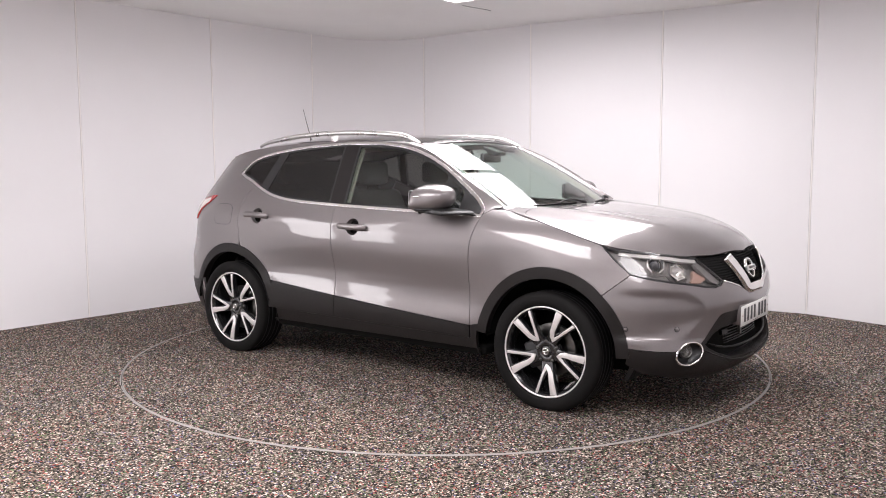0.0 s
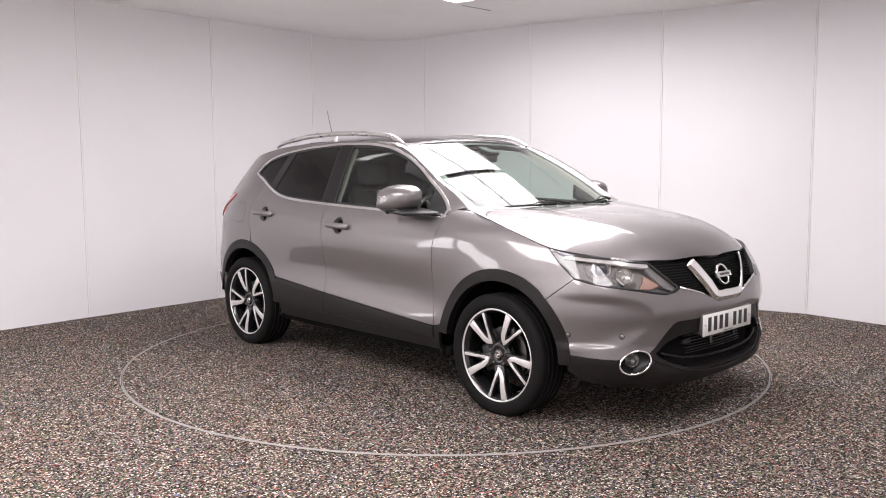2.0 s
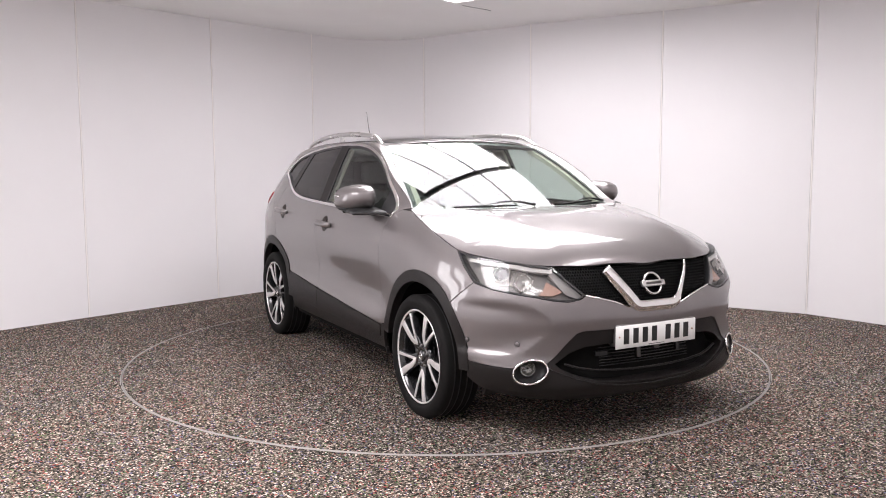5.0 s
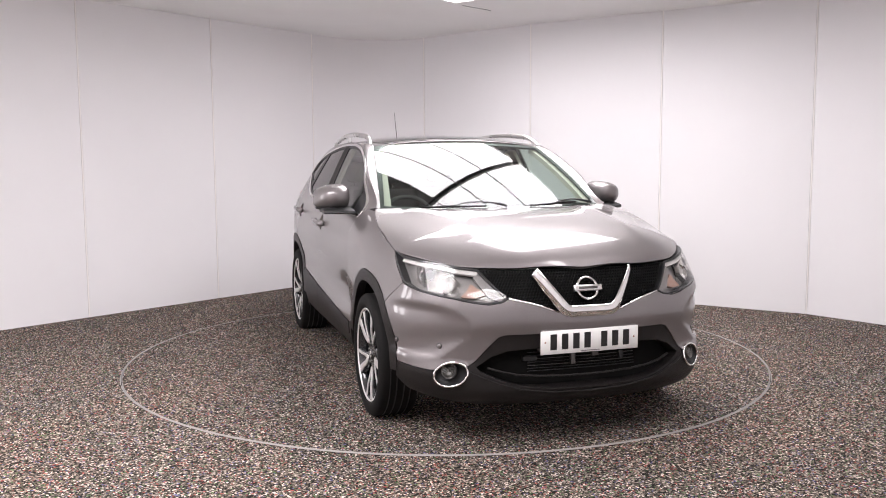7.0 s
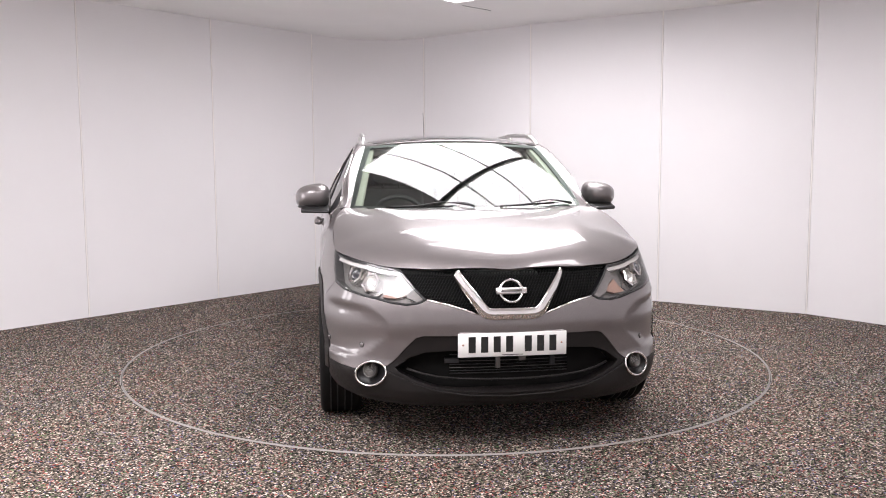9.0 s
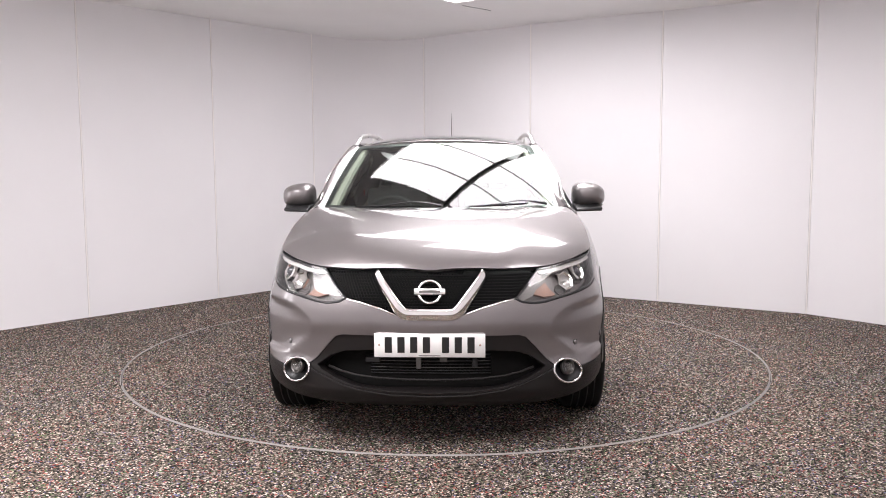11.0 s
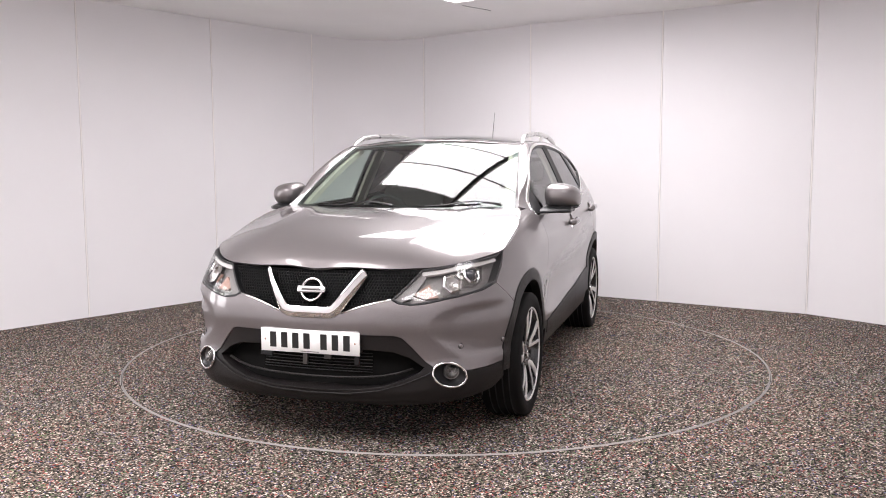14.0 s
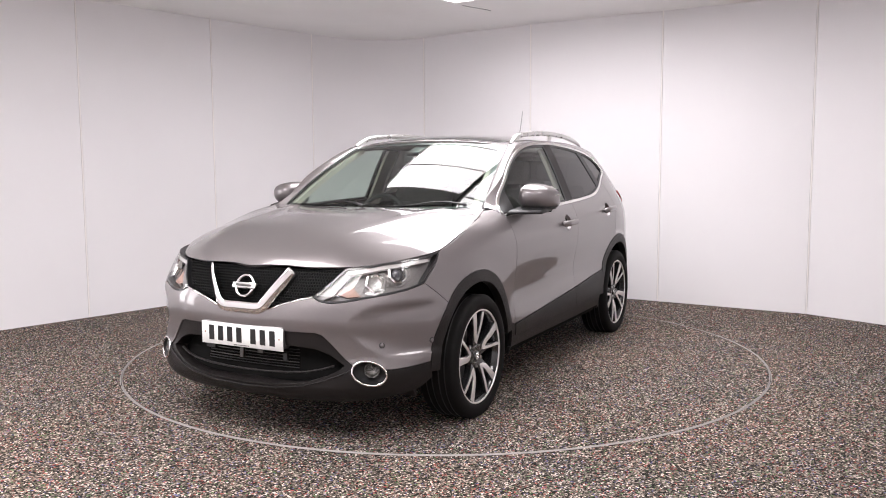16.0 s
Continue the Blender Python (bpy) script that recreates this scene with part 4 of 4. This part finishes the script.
    disc = part("brake_disc", lathe_bm([(.06, .0), (.06, .012), (.148, .012), (.15, .01), (.15, -.012)], 64), STEEL, w, "steel brake disc")
    part("caliper", box_bm(.07, .155, -.03, .04, -.075, .075, .012), BLACK, w, "dark brake caliper")
    return w


wheel = build_wheel()
wheel.parent = car
wheel.matrix_basis = pose(XF - .018, .80, .331, 0, 55, 0)
for x, y, spin, turn in ((XR, .79, 10, 0), (XF - .012, -.80, 19, 180), (XR, -.79, 70, 180)):
    o = copy_thing(wheel, pose(x, y, .331, 0, 0, turn) @ pose(0, 0, 0, 0, spin, 0))


def whole(half):
    """Outline from a half outline that starts and ends on the middle line."""
    return [(-u, z) for u, z in half[::-1] if u > 1e-6] + half


def strip(name, pts, radius, material, parent, lift, label="", n=8, flat=1.0, closed=False):
    """A bar laid along points (u, z) of the skin."""
    return part(name, tube_bm([on(u, z, lift).translation for u, z in pts], radius, n, closed, flat=flat), material, parent, label)


def build_headlamp(side):
    HL = HL_TOP + xs(*HL_REAR)[1:] + HL_LOW[1:]
    lamp = panel("headlamp", shrink(HL, .003), HOUSING, car, side=side, gap=0, depth=0, lift=-.05, label="headlamp with grey housing and chrome projectors")
    panel("lamp_frame", shrink(HL, .0025), BLACK, lamp, side=side, gap=0, holes=[shrink(HL, .009)], lift=-.002, depth=.05, grid=.02, label="black lamp edge")
    panel("lens", shrink(HL, .003), LENS, lamp, side=side, gap=0, depth=0, label="clear plastic lens")
    # running light strip along the top and inner edge
    top = HL_TOP[::-1][1:]
    st = [(u - .004, z - .010) for u, z in top] + [(u + .006, z - .026) for u, z in top[::-1]]
    panel("running_light", st, WHITELENS, lamp, side=side, gap=0, lift=-.012, depth=.02, grid=.02, label="white running light strip")
    leg = ys((.545, .860), (.422, .742), (.45, .730), (.50, .750), (.575, .842))
    panel("inner_reflector", leg, HOUSING, lamp, side=side, gap=0, lift=-.018, depth=.02, grid=.02, label="pale inner reflector strip")
    am = [(.515, .768), (.60, .815), (.615, .785), (.645, .752), (.575, .748)]
    panel("indicator", am, AMBER, lamp, side=side, gap=0, lift=-.030, depth=.02, grid=.02, label="amber indicator reflector")
    # chrome surrounds
    for (u, z), r, nm in (((.865, .848), .050, "a"), ((.728, .812), .052, "b")):
        m = on(u * side, z, -.034) @ Matrix.Rotation(radians(15), 4, "Y")
        part("bezel", lathe_bm([(r * .70, -.004), (r * .74, .012), (r * .86, .020), (r, .016), (r * 1.06, -.012)], 6 if nm == "b" else 8, m=m), CHROME, lamp, "chrome projector surround", False)
        if nm == "a":
            part("projector", lathe_bm([(.0005, .030), (.010, .028), (.020, .021), (.028, .010), (.032, -.002)], 32, m=m), BULB, lamp, "dark glass projector lens")
            part("projector_ring", lathe_bm([(.031, -.004), (.032, .008), (.036, .008), (.037, -.004)], 32, m=m), STEEL, lamp, "steel projector ring")
        else:
            part("reflector", lathe_bm([(.005, -.012), (.018, -.008), (.030, .0), (.038, .012)], 24, m=m), FLUTE, lamp, "silver reflector bowl", False)
            part("bulb", lathe_bm([(.0005, .018), (.006, .016), (.007, .0), (.007, -.012)], 14, m=m), WHITELENS, lamp, "small bulb")
    br = [(.79, .872), (.845, .892), (.94, .905), (.985, .880), (.95, .815), (.885, .792), (.80, .800), (.765, .765), (.68, .752), (.655, .775), (.70, .86)]
    panel("bezel_plate", br, BEZEL, lamp, side=side, gap=0, lift=-.040, depth=.008, grid=.03, label="chrome lamp bezel",
          holes=[[(.865 + .043 * math.cos(a), .848 + .043 * math.sin(a)) for a in [2 * math.pi * i / 16 for i in range(16)]], [(.728 + .045 * math.cos(a), .812 + .045 * math.sin(a)) for a in [2 * math.pi * i / 16 for i in range(16)]]])


def build_grille():
    out = whole([uy(0, .656)] + ys((.145, .664), (.25, .70), (.405, .739), (.55, .874), (.3, .866)) + [uy(0, .866)])
    grille = panel("grille", out, GRILLE, car, gap=0, depth=0, lift=-.045, label="black honeycomb radiator grille", grid=.04)
    # honeycomb
    verts, faces = [], []
    s = .0088
    poly = shrink(out, .004)
    w = .0014
    segs = []
    for i in range(-42, 43):
        for j in range(0, 20):
            cx = i * s * 1.732 + (s * .866 if j % 2 else 0)
            cz = .655 + j * s * 1.5
            a = [(cx + s * math.sin(math.pi / 3 * k), cz + s * math.cos(math.pi / 3 * k)) for k in range(4)]
            segs += list(zip(a, a[1:]))
    mids = np.array([((p[0] + q[0]) / 2, (p[1] + q[1]) / 2) for p, q in segs])
    ok = inside(poly, mids)
    for (p, q), good in zip(segs, ok):
        if not good:
            continue
        d = Vector((q[0] - p[0], q[1] - p[1])).normalized()
        o = Vector((-d.y, d.x)) * w
        k = len(verts)
        for e, l in ((1, -.024), (-1, -.024), (1, -.038), (-1, -.038)):
            for r in (p, q):
                m = skin(np.array([r[0] + o.x * e]), np.array([r[1] + o.y * e]))[0]
                verts.append((m[0] + l, m[1], m[2]))
        faces += [(k, k + 1, k + 3, k + 2), (k, k + 4, k + 5, k + 1), (k + 2, k + 3, k + 7, k + 6)]
    me = bpy.data.meshes.new("grille_mesh")
    me.from_pydata(verts, [], faces)
    me.materials.append(GRILLE)
    ob = new("grille_mesh", me)
    ob.parent = grille
    ob["label"] = "black honeycomb mesh"
    tagged(ob, kind="stuff")
    arm = curve_pts(ys((.100, .6695), (.126, .676), (.146, .694), (.178, .735), (.225, .795), (.268, .852)), 5)
    v = [(-u, z) for u, z in arm[::-1]] + [(.08 * i / 4, .6685) for i in range(-4, 5)] + arm
    strip("grille_trim", v, .0105, CHROME, car, .006, "chrome V-shaped grille trim", 24, 2.75)
    for side in (1, -1):
        strip("grille_edge", [(u * side, z) for u, z in ys((.405, .739), (.33, .722), (.25, .70), (.165, .668))], .006, CHROME, car, -.004, "thin chrome lower grille edge")
    # badge: plain ring and bar
    m = on(0, .770, .004)
    m.translation = Vector((2.150, 0, .772))
    badge = part("badge", lathe_bm([(.047, -.008), (.047, .006), (.050, .011), (.057, .011), (.0605, .006), (.0605, -.008)], 56, m=m), CHROME, car, "chrome ring badge with a plain bar")
    bm = box_bm(-.074, .074, .0, .017, -.0155, .0155, .004)
    bm.transform(m)
    part("badge_bar", bm, SATIN, badge, "satin silver bar")
    bm = box_bm(-.050, .050, .016, .0182, -.006, .006, .001, 1)
    bm.transform(m)
    part("badge_mark", bm, STEEL, badge, "plain dark bar")


def build_intake():
    half = INTAKE_TOP + INTAKE_LOW[1:]
    op = ys((0, .497), (.30, .496), (.415, .488), (.487, .462), (.558, .412), (.535, .388), (.462, .352), (.36, .320), (.2, .298), (0, .291))
    frame_ob = panel("intake_frame", whole(half), CLAD, car, gap=0, holes=[whole(op)], lift=-.006, depth=.085, label="dark plastic lower air intake", grid=.03)
    panel("intake_back", shrink(whole(half), .004), LINER, frame_ob, gap=0, depth=0, lift=-.075, grid=.05, label="black backing")
    strip("intake_bar", ys((.505, .408), (.44, .388), (.36, .372), (.25, .362), (.12, .357)) + [(-u, z) for u, z in [uy(0, .356)] + ys((.12, .357), (.25, .362), (.36, .372), (.44, .388), (.505, .408))], .0075, CLAD, frame_ob, -.026, "curved grained crossbar", flat=.7)
    for k in range(7):
        z = .385 + .013 * k
        w = .30
        pts = [(-w + 2 * w * i / 12, z) for i in range(13)]
        strip("cooler_fin", pts, .0026, STEEL if k in (2, 4) else BLACK, frame_ob, -.066, "thin cooler fin", 6)
    for u, z, a, b, m in ((-.29, .44, .035, .012, BLACK), (-.06, .43, .012, .028, STEEL), (.065, .445, .018, .014, STEEL), (.22, .43, .012, .02, BLACK)):
        bm = box_bm(-a, a, -.02, .0, -b, b, .002, 1)
        bm.transform(on(u, z, -.055))
        part("cooler_block", bm, m, frame_ob, "small dark fitting", False)
    strip("chin_edge", [(-u, z - .004) for u, z in INTAKE_LOW] + [(u, z - .004) for u, z in INTAKE_LOW[::-1]], .005, CLAD, car, .0, "rounded chin edge", flat=.7)
    for side in (1, -1):
        pod = bowl("fog_lamp", FOG, car, BLACK, side, .045, label="recessed front fog lamp")
        strip("fog_ring", [(u * side, z) for u, z in shrink(FOG, .001)], .0058, CHROME, pod, .004, "chrome fog lamp ring", closed=True)
        c = (uy(.663, 0)[0] + .014, .392)
        m = on(c[0] * side, c[1], -.034)
        part("fog_reflector", lathe_bm([(.004, -.004), (.02, .0), (.031, .010), (.034, .02), (.037, .02), (.038, .0)], 28, m=m), STEEL, pod, "silver fog reflector")
        part("fog_lens", lathe_bm([(.0005, .024), (.018, .022), (.034, .017)], 28, m=m), LENS, pod, "clear fog lens")
        for u, z in (uy(.716, .505), ux(1.775, .505)):
            sn = part("parking_sensor", lathe_bm([(.0005, .004), (.008, .004), (.0105, .002), (.011, -.004)], 20, m=on(u * side, z, .001)), PAINT, car, "round grey parking sensor")
            part("sensor_ring", lathe_bm([(.011, -.004), (.011, .0025), (.0135, .0025), (.0145, -.002)], 20, m=on(u * side, z, .001)), BLACK, sn, "dark sensor ring")


def build_plate():
    pl = part("number_plate", box_bm(2.1895, 2.1935, -.262, .262, .468, .582, .0015, 1), PLATE, car, "white number plate with plain black bars")
    xs_ = [-.195, -.135, -.075, -.015, .075, .135, .195]
    for y in xs_:
        part("plate_bar", box_bm(2.1935, 2.1945, y - .017, y + .017, .489, .565, .0), INK, pl, "plain black bar", False)
    part("plate_bar", box_bm(2.1935, 2.1944, -.05, .05, .4745, .4775), STEEL, pl, "thin bar of small print", False)
    for y in (-.238, .238):
        part("plate_screw", lathe_bm([(.0005, .002), (.004, .0018), (.005, .0)], 12, m=Matrix.Translation((2.1935, y, .527)) @ Matrix.Rotation(radians(-90), 4, "Z")), AMBER, pl, "small brown screw cap")
    part("plate_holder", box_bm(2.13, 2.1898, -.255, .255, .476, .587, .006), PAINT, car, "plate plinth")


def build_mirror(side):
    """Door mirror: painted cap, black base and arm, glass at the back."""
    bm = bmesh.new()
    bmesh.ops.create_uvsphere(bm, u_segments=40, v_segments=24, radius=1)
    for v in bm.verts:
        x, y, z = v.co
        e = lambda c, p: math.copysign(abs(c) ** p, c)
        x, y, z = e(x, .75), e(y, .55), e(z, .66)
        if x < 0:
            x *= .42
        yy = y * .108
        zz = z * (.073 - .010 * y) + (.012 if z > 0 else 0) * (1 - y * y) - .006 * y
        xx = x * (.165 - .030 * max(0, y)) - .035 * max(0, y) ** 2 + .03 * z * (z < 0)
        v.co = Vector((.545 + xx, side * (.948 + yy), 1.168 + zz))
    bmesh.ops.recalc_face_normals(bm, faces=bm.faces[:])
    mir = part("door_mirror", bm, PAINT, car, "grey door mirror with black base")
    part("mirror_back", box_bm(.462, .482, side * .95 - .088, side * .95 + .088, 1.112, 1.222, .009), BLACK, mir, "black mirror rim")
    part("mirror_glass", box_bm(.459, .463, side * .95 - .08, side * .95 + .08, 1.120, 1.215, .0), MIRROR, mir, "mirror glass", False)
    lower = bmesh.new()
    bmesh.ops.create_uvsphere(lower, u_segments=32, v_segments=16, radius=1)
    for v in lower.verts:
        x, y, z = v.co
        x = x * .42 if x < 0 else x
        v.co = Vector((.548 + x * .140 - .03 * max(0, y) ** 2, side * (.946 + y * .100), 1.108 + z * .017))
    part("mirror_shell", lower, BLACK, mir, "black lower mirror shell")
    strip_pts = []
    for i in range(13):
        f = i / 12
        strip_pts.append((.530 + .150 * math.sin(f * math.pi * .5) - .02, side * (1.064 - .125 * f ** 1.3), 1.186 - .010 * f))
    part("mirror_indicator", tube_bm(strip_pts, [.003 + .004 * math.sin(math.pi * i / 12) for i in range(13)], 8), CHROME, mir, "slim indicator strip")
    bm = prism_bm([(.49, 1.095), (.66, 1.082), (.78, 1.075), (.82, 1.085), (.80, 1.100), (.68, 1.115), (.52, 1.122)], side * .845, side * 1.02, bevel=.008)
    for v in bm.verts:
        f = (abs(v.co.y) - .845) / .175
        v.co.x -= .10 * f * (v.co.x - .5) / .3
    part("mirror_base", bm, BLACK, mir, "black mirror foot")
    part("mirror_camera", lathe_bm([(.0005, -.012), (.010, -.010), (.012, .0), (.012, .01)], 16, m=Matrix.Translation((.525, side * 1.005, 1.092)) @ Matrix.Rotation(radians(90), 4, "X")), BLACK, mir, "small camera pod")
    tri = xs((.834, 1.088), (.69, 1.093), (.69, 1.222), (.74, 1.186), (.79, 1.146), (.832, 1.108))
    panel("mirror_sail", tri, BLACK, mir, side=side, gap=0, lift=.002, depth=.012, grid=.02, label="black mirror corner panel")


def build_roof_things():
    for side in (1, -1):
        pts = [(.225, .612, 1.508), (.17, .606, 1.533), (.08, .600, 1.562), (-.06, .597, 1.578), (-.3, .594, 1.592), (-.6, .588, 1.595), (-.9, .578, 1.583), (-1.12, .566, 1.562), (-1.27, .556, 1.542), (-1.36, .55, 1.515)]
        sp = np.array(pts)
        s = np.linspace(0, 9, 46)
        q = np.stack([spline(range(10), sp[:, k])(s) for k in range(3)], -1)
        rail = part("roof_rail", tube_bm([(x, y * side, z) for x, y, z in q], [.011 + .007 * min(1, 4 * i / 45, 4 * (45 - i) / 45) for i in range(46)], 12, flat=.95), SATIN, car, "satin silver roof rail")
        for x in (-.55,):
            z = float(roof_z(x, .59))
            part("rail_foot", box_bm(x - .035, x + .035, side * .588 - .008, side * .588 + .008, z - .01, float(np.interp(-x, -q[:, 0], q[:, 2])) - .005, .006), SATIN, rail)
    part("aerial", tube_bm([(-1.365, 0, 1.545), (-1.372, 0, 1.575), (-1.378, 0, 1.595), (-1.42, 0, 1.71), (-1.458, 0, 1.829)], [.014, .011, .003, .0024, .0015], 10), BLACK, car, "thin black roof aerial")
    # cowl and wipers
    panel("cowl", [(-.97, -.16), (.97, -.16), (.97, .012), (-.97, .012)], BLACK, car, fn=screen, gap=0, lift=-.004, depth=.01, grid=.06, label="black cowl below the windscreen")
    for a0, a1, b0, b1 in ((.02, -.66, .045, .0), (.88, .26, .04, .012)):
        base, tip = (a0, -.015), (a1, b1)
        pts = []
        for i in range(15):
            f = i / 14
            a, b = a0 + (a1 - a0) * f, b0 * math.sin(math.pi * min(1, f * 1.3 + .12)) + b1 * f
            p = screen(a, b)
            pts.append(Vector(p) + Vector((.4, 0, .9)) * (.014 + .012 * math.sin(math.pi * f)))
        wiper = part("wiper", tube_bm(pts, [.017 - .010 * min(1, i / 4) for i in range(15)], 8, flat=.55), BLACK, car, "black windscreen wiper")
        pts2 = [Vector(screen(a0 + (a1 - a0) * f, b1 + .022 * (1 - f))) + Vector((.008, 0, .012)) for f in [.25 + .8 * i / 12 for i in range(13)]]
        part("wiper_blade", tube_bm(pts2, .006, 6), RUBBER, wiper, "rubber blade")


def build_rear():
    for side in (1, -1):
        red = [(4.385, 1.150), (4.50, 1.140), (4.66, 1.10), (4.76, 1.02), (4.765, .955), (4.70, .965), (4.60, 1.045), (4.47, 1.095)]
        lamp = panel("tail_lamp", red, REDLENS, car, side=side, gap=0, lift=.008, depth=.02, grid=.02, label="red and clear tail lamp")
        mid = [(4.46, 1.125), (4.62, 1.105), (4.74, 1.03), (4.745, .99), (4.70, .98), (4.60, 1.055), (4.48, 1.098)]
        panel("reversing_lens", mid, WHITELENS, lamp, side=side, gap=0, lift=.011, depth=.006, grid=.02, label="clear inner lens")
        hi = TS[-1]
        low = arc(XR, ZW, RA, 186, 158, 6) + xs((-1.80, .50), (-1.92, .50)) + [(hi, .50), (hi, .26)] + xs((-1.95, .26), (-1.80, .29))
        panel("rear_trim", low, CLAD, car, side=side, gap=0, lift=.004, depth=.02, grid=.05, label="dark grained plastic rear bumper trim")
    flap = [(ux(-1.415, 0)[0] + .105 * math.copysign(abs(math.cos(a)) ** .5, math.cos(a)), 1.018 + .072 * math.copysign(abs(math.sin(a)) ** .5, math.sin(a))) for a in [2 * math.pi * i / 40 for i in range(40)]]
    panel("fuel_flap", flap, PAINT, car, side=-1, gap=0, lift=.0015, depth=.004, grid=.02, label="painted fuel flap")
    panel("flap_gap", shrink(flap, -.004), BLACK, car, side=-1, gap=0, lift=.0004, depth=.002, holes=[shrink(flap, .002)], grid=.02, label="dark gap round the fuel flap")


def build_cabin():
    dash = prism_bm([(.36, .80), (.34, .93), (.38, .99), (.46, 1.025), (.62, 1.05), (.85, 1.06), (1.0, 1.055), (1.0, .8)], -.74, .74, bevel=.02)
    d = part("dashboard", dash, DASH, car, "dark grained dashboard")
    hood_ = prism_bm([(.36, 1.0), (.40, 1.06), (.50, 1.085), (.62, 1.075), (.72, 1.05), (.5, 1.0)], -.54, -.20, bevel=.015)
    part("binnacle", hood_, DASH, d, "instrument hood")
    part("screen", box_bm(.345, .36, -.11, .11, .86, .985, .005), GLOSSBLACK, d, "black centre screen")
    m = Matrix.Translation((.30, -.37, .985)) @ Matrix.Rotation(radians(-24), 4, "Y") @ Matrix.Rotation(radians(90), 4, "Z")
    ring = [m @ Vector((.186 * math.cos(a), 0, .186 * math.sin(a))) for a in [2 * math.pi * i / 40 for i in range(40)]]
    sw = part("steering_wheel", tube_bm(ring, .016, 10, True), DASH, car, "dark steering wheel")
    part("wheel_hub", lathe_bm([(.0005, -.03), (.05, -.028), (.065, -.005), (.06, .03)], 24, m=m), DASH, sw, "steering wheel boss")
    for a in (0, 180, 270):
        p = m @ Vector((.06 * math.cos(radians(a)), 0, .06 * math.sin(radians(a))))
        q = m @ Vector((.18 * math.cos(radians(a)), 0, .18 * math.sin(radians(a))))
        part("wheel_spoke", tube_bm([p, q], .018, 8, flat=.5), DASH, sw)
    part("column", tube_bm([m @ Vector((0, .0, 0)), (.5, -.37, .90)], .04, 10), DASH, sw)

    def seat(x, y, w):
        s = part("seat", prism_bm([(x + .25, .50), (x + .27, .58), (x + .22, .63), (x - .22, .58), (x - .28, .50)], y - w, y + w, bevel=.03), FABRIC, car, "dark fabric seat")
        part("backrest", prism_bm([(x - .17, .56), (x - .27, .56), (x - .44, 1.12), (x - .42, 1.20), (x - .36, 1.20), (x - .31, 1.10)], y - w + .01, y + w - .01, bevel=.035), FABRIC, s, "dark fabric backrest")
        part("headrest", box_bm(x - .47, x - .37, y - .13, y + .13, 1.23, 1.40, .04, 3), FABRIC, s, "dark fabric headrest")
        for k in (-.06, .06):
            part("headrest_post", tube_bm([(x - .41, y + k, 1.17), (x - .42, y + k, 1.25)], .007, 8), STEEL, s)
    seat(.03, -.37, .25)
    seat(.03, .37, .25)
    seat(-.82, -.35, .30)
    seat(-.82, .35, .30)
    fr = lambda x, y: np.stack((x + 0 * y, y + 0 * x, roof_z(x, y) - .03), -1)
    hl = [(.26, 0), (.24, .3), (.19, .56), (-.4, .61), (-1.3, .55), (-1.35, 0)]
    panel("headliner", hl + [(x, -y) for x, y in hl[-2:0:-1]], BEIGE, car, fn=fr, gap=0, depth=0, grid=.08, label="beige headliner")
    for side in (1, -1):
        ap = [(.90 * side, .0), (.985 * side, .0), (.985 * side, 1.0), (.89 * side, 1.0)]
        panel("pillar_lining", ap, BEIGE, car, fn=screen, gap=0, depth=.03, lift=-.022, grid=.06, label="beige windscreen pillar lining")
        bpil = xs((-.232, 1.09), (-.240, 1.50), (-.40, 1.50), (-.40, 1.09))
        panel("pillar_lining", bpil, BEIGE, car, side=side, gap=0, depth=.02, lift=-.035, grid=.05, label="beige centre pillar lining")
    part("rear_bulkhead", box_bm(-1.62, -1.58, -.62, .62, .5, 1.40, .01), FABRIC, car, "dark rear cabin lining")
    mm = part("cabin_mirror", box_bm(.355, .385, -.115, .115, 1.385, 1.45, .012, 3), BLACK, car, "black cabin mirror")
    part("sensor_pod", prism_bm([(.33, 1.50), (.47, 1.455), (.46, 1.43), (.38, 1.44)], -.05, .05, bevel=.008), BLACK, mm, "black sensor pod")


for s in (1, -1):
    build_headlamp(s)
    build_mirror(s)
build_grille()
build_intake()
build_plate()
build_roof_things()
build_rear()
build_cabin()


def motions():
    rows = []
    for i in range(33):
        t = i * 0.5
        a = table_angle(t)
        rows.append((t, Matrix.Rotation(radians(a), 4, "Z")))
    walk(turntable, rows)
    walk(car, [(t, m @ Matrix.Translation((0.0198, 0.0102, 0.0))) for t, m in rows])


motions()
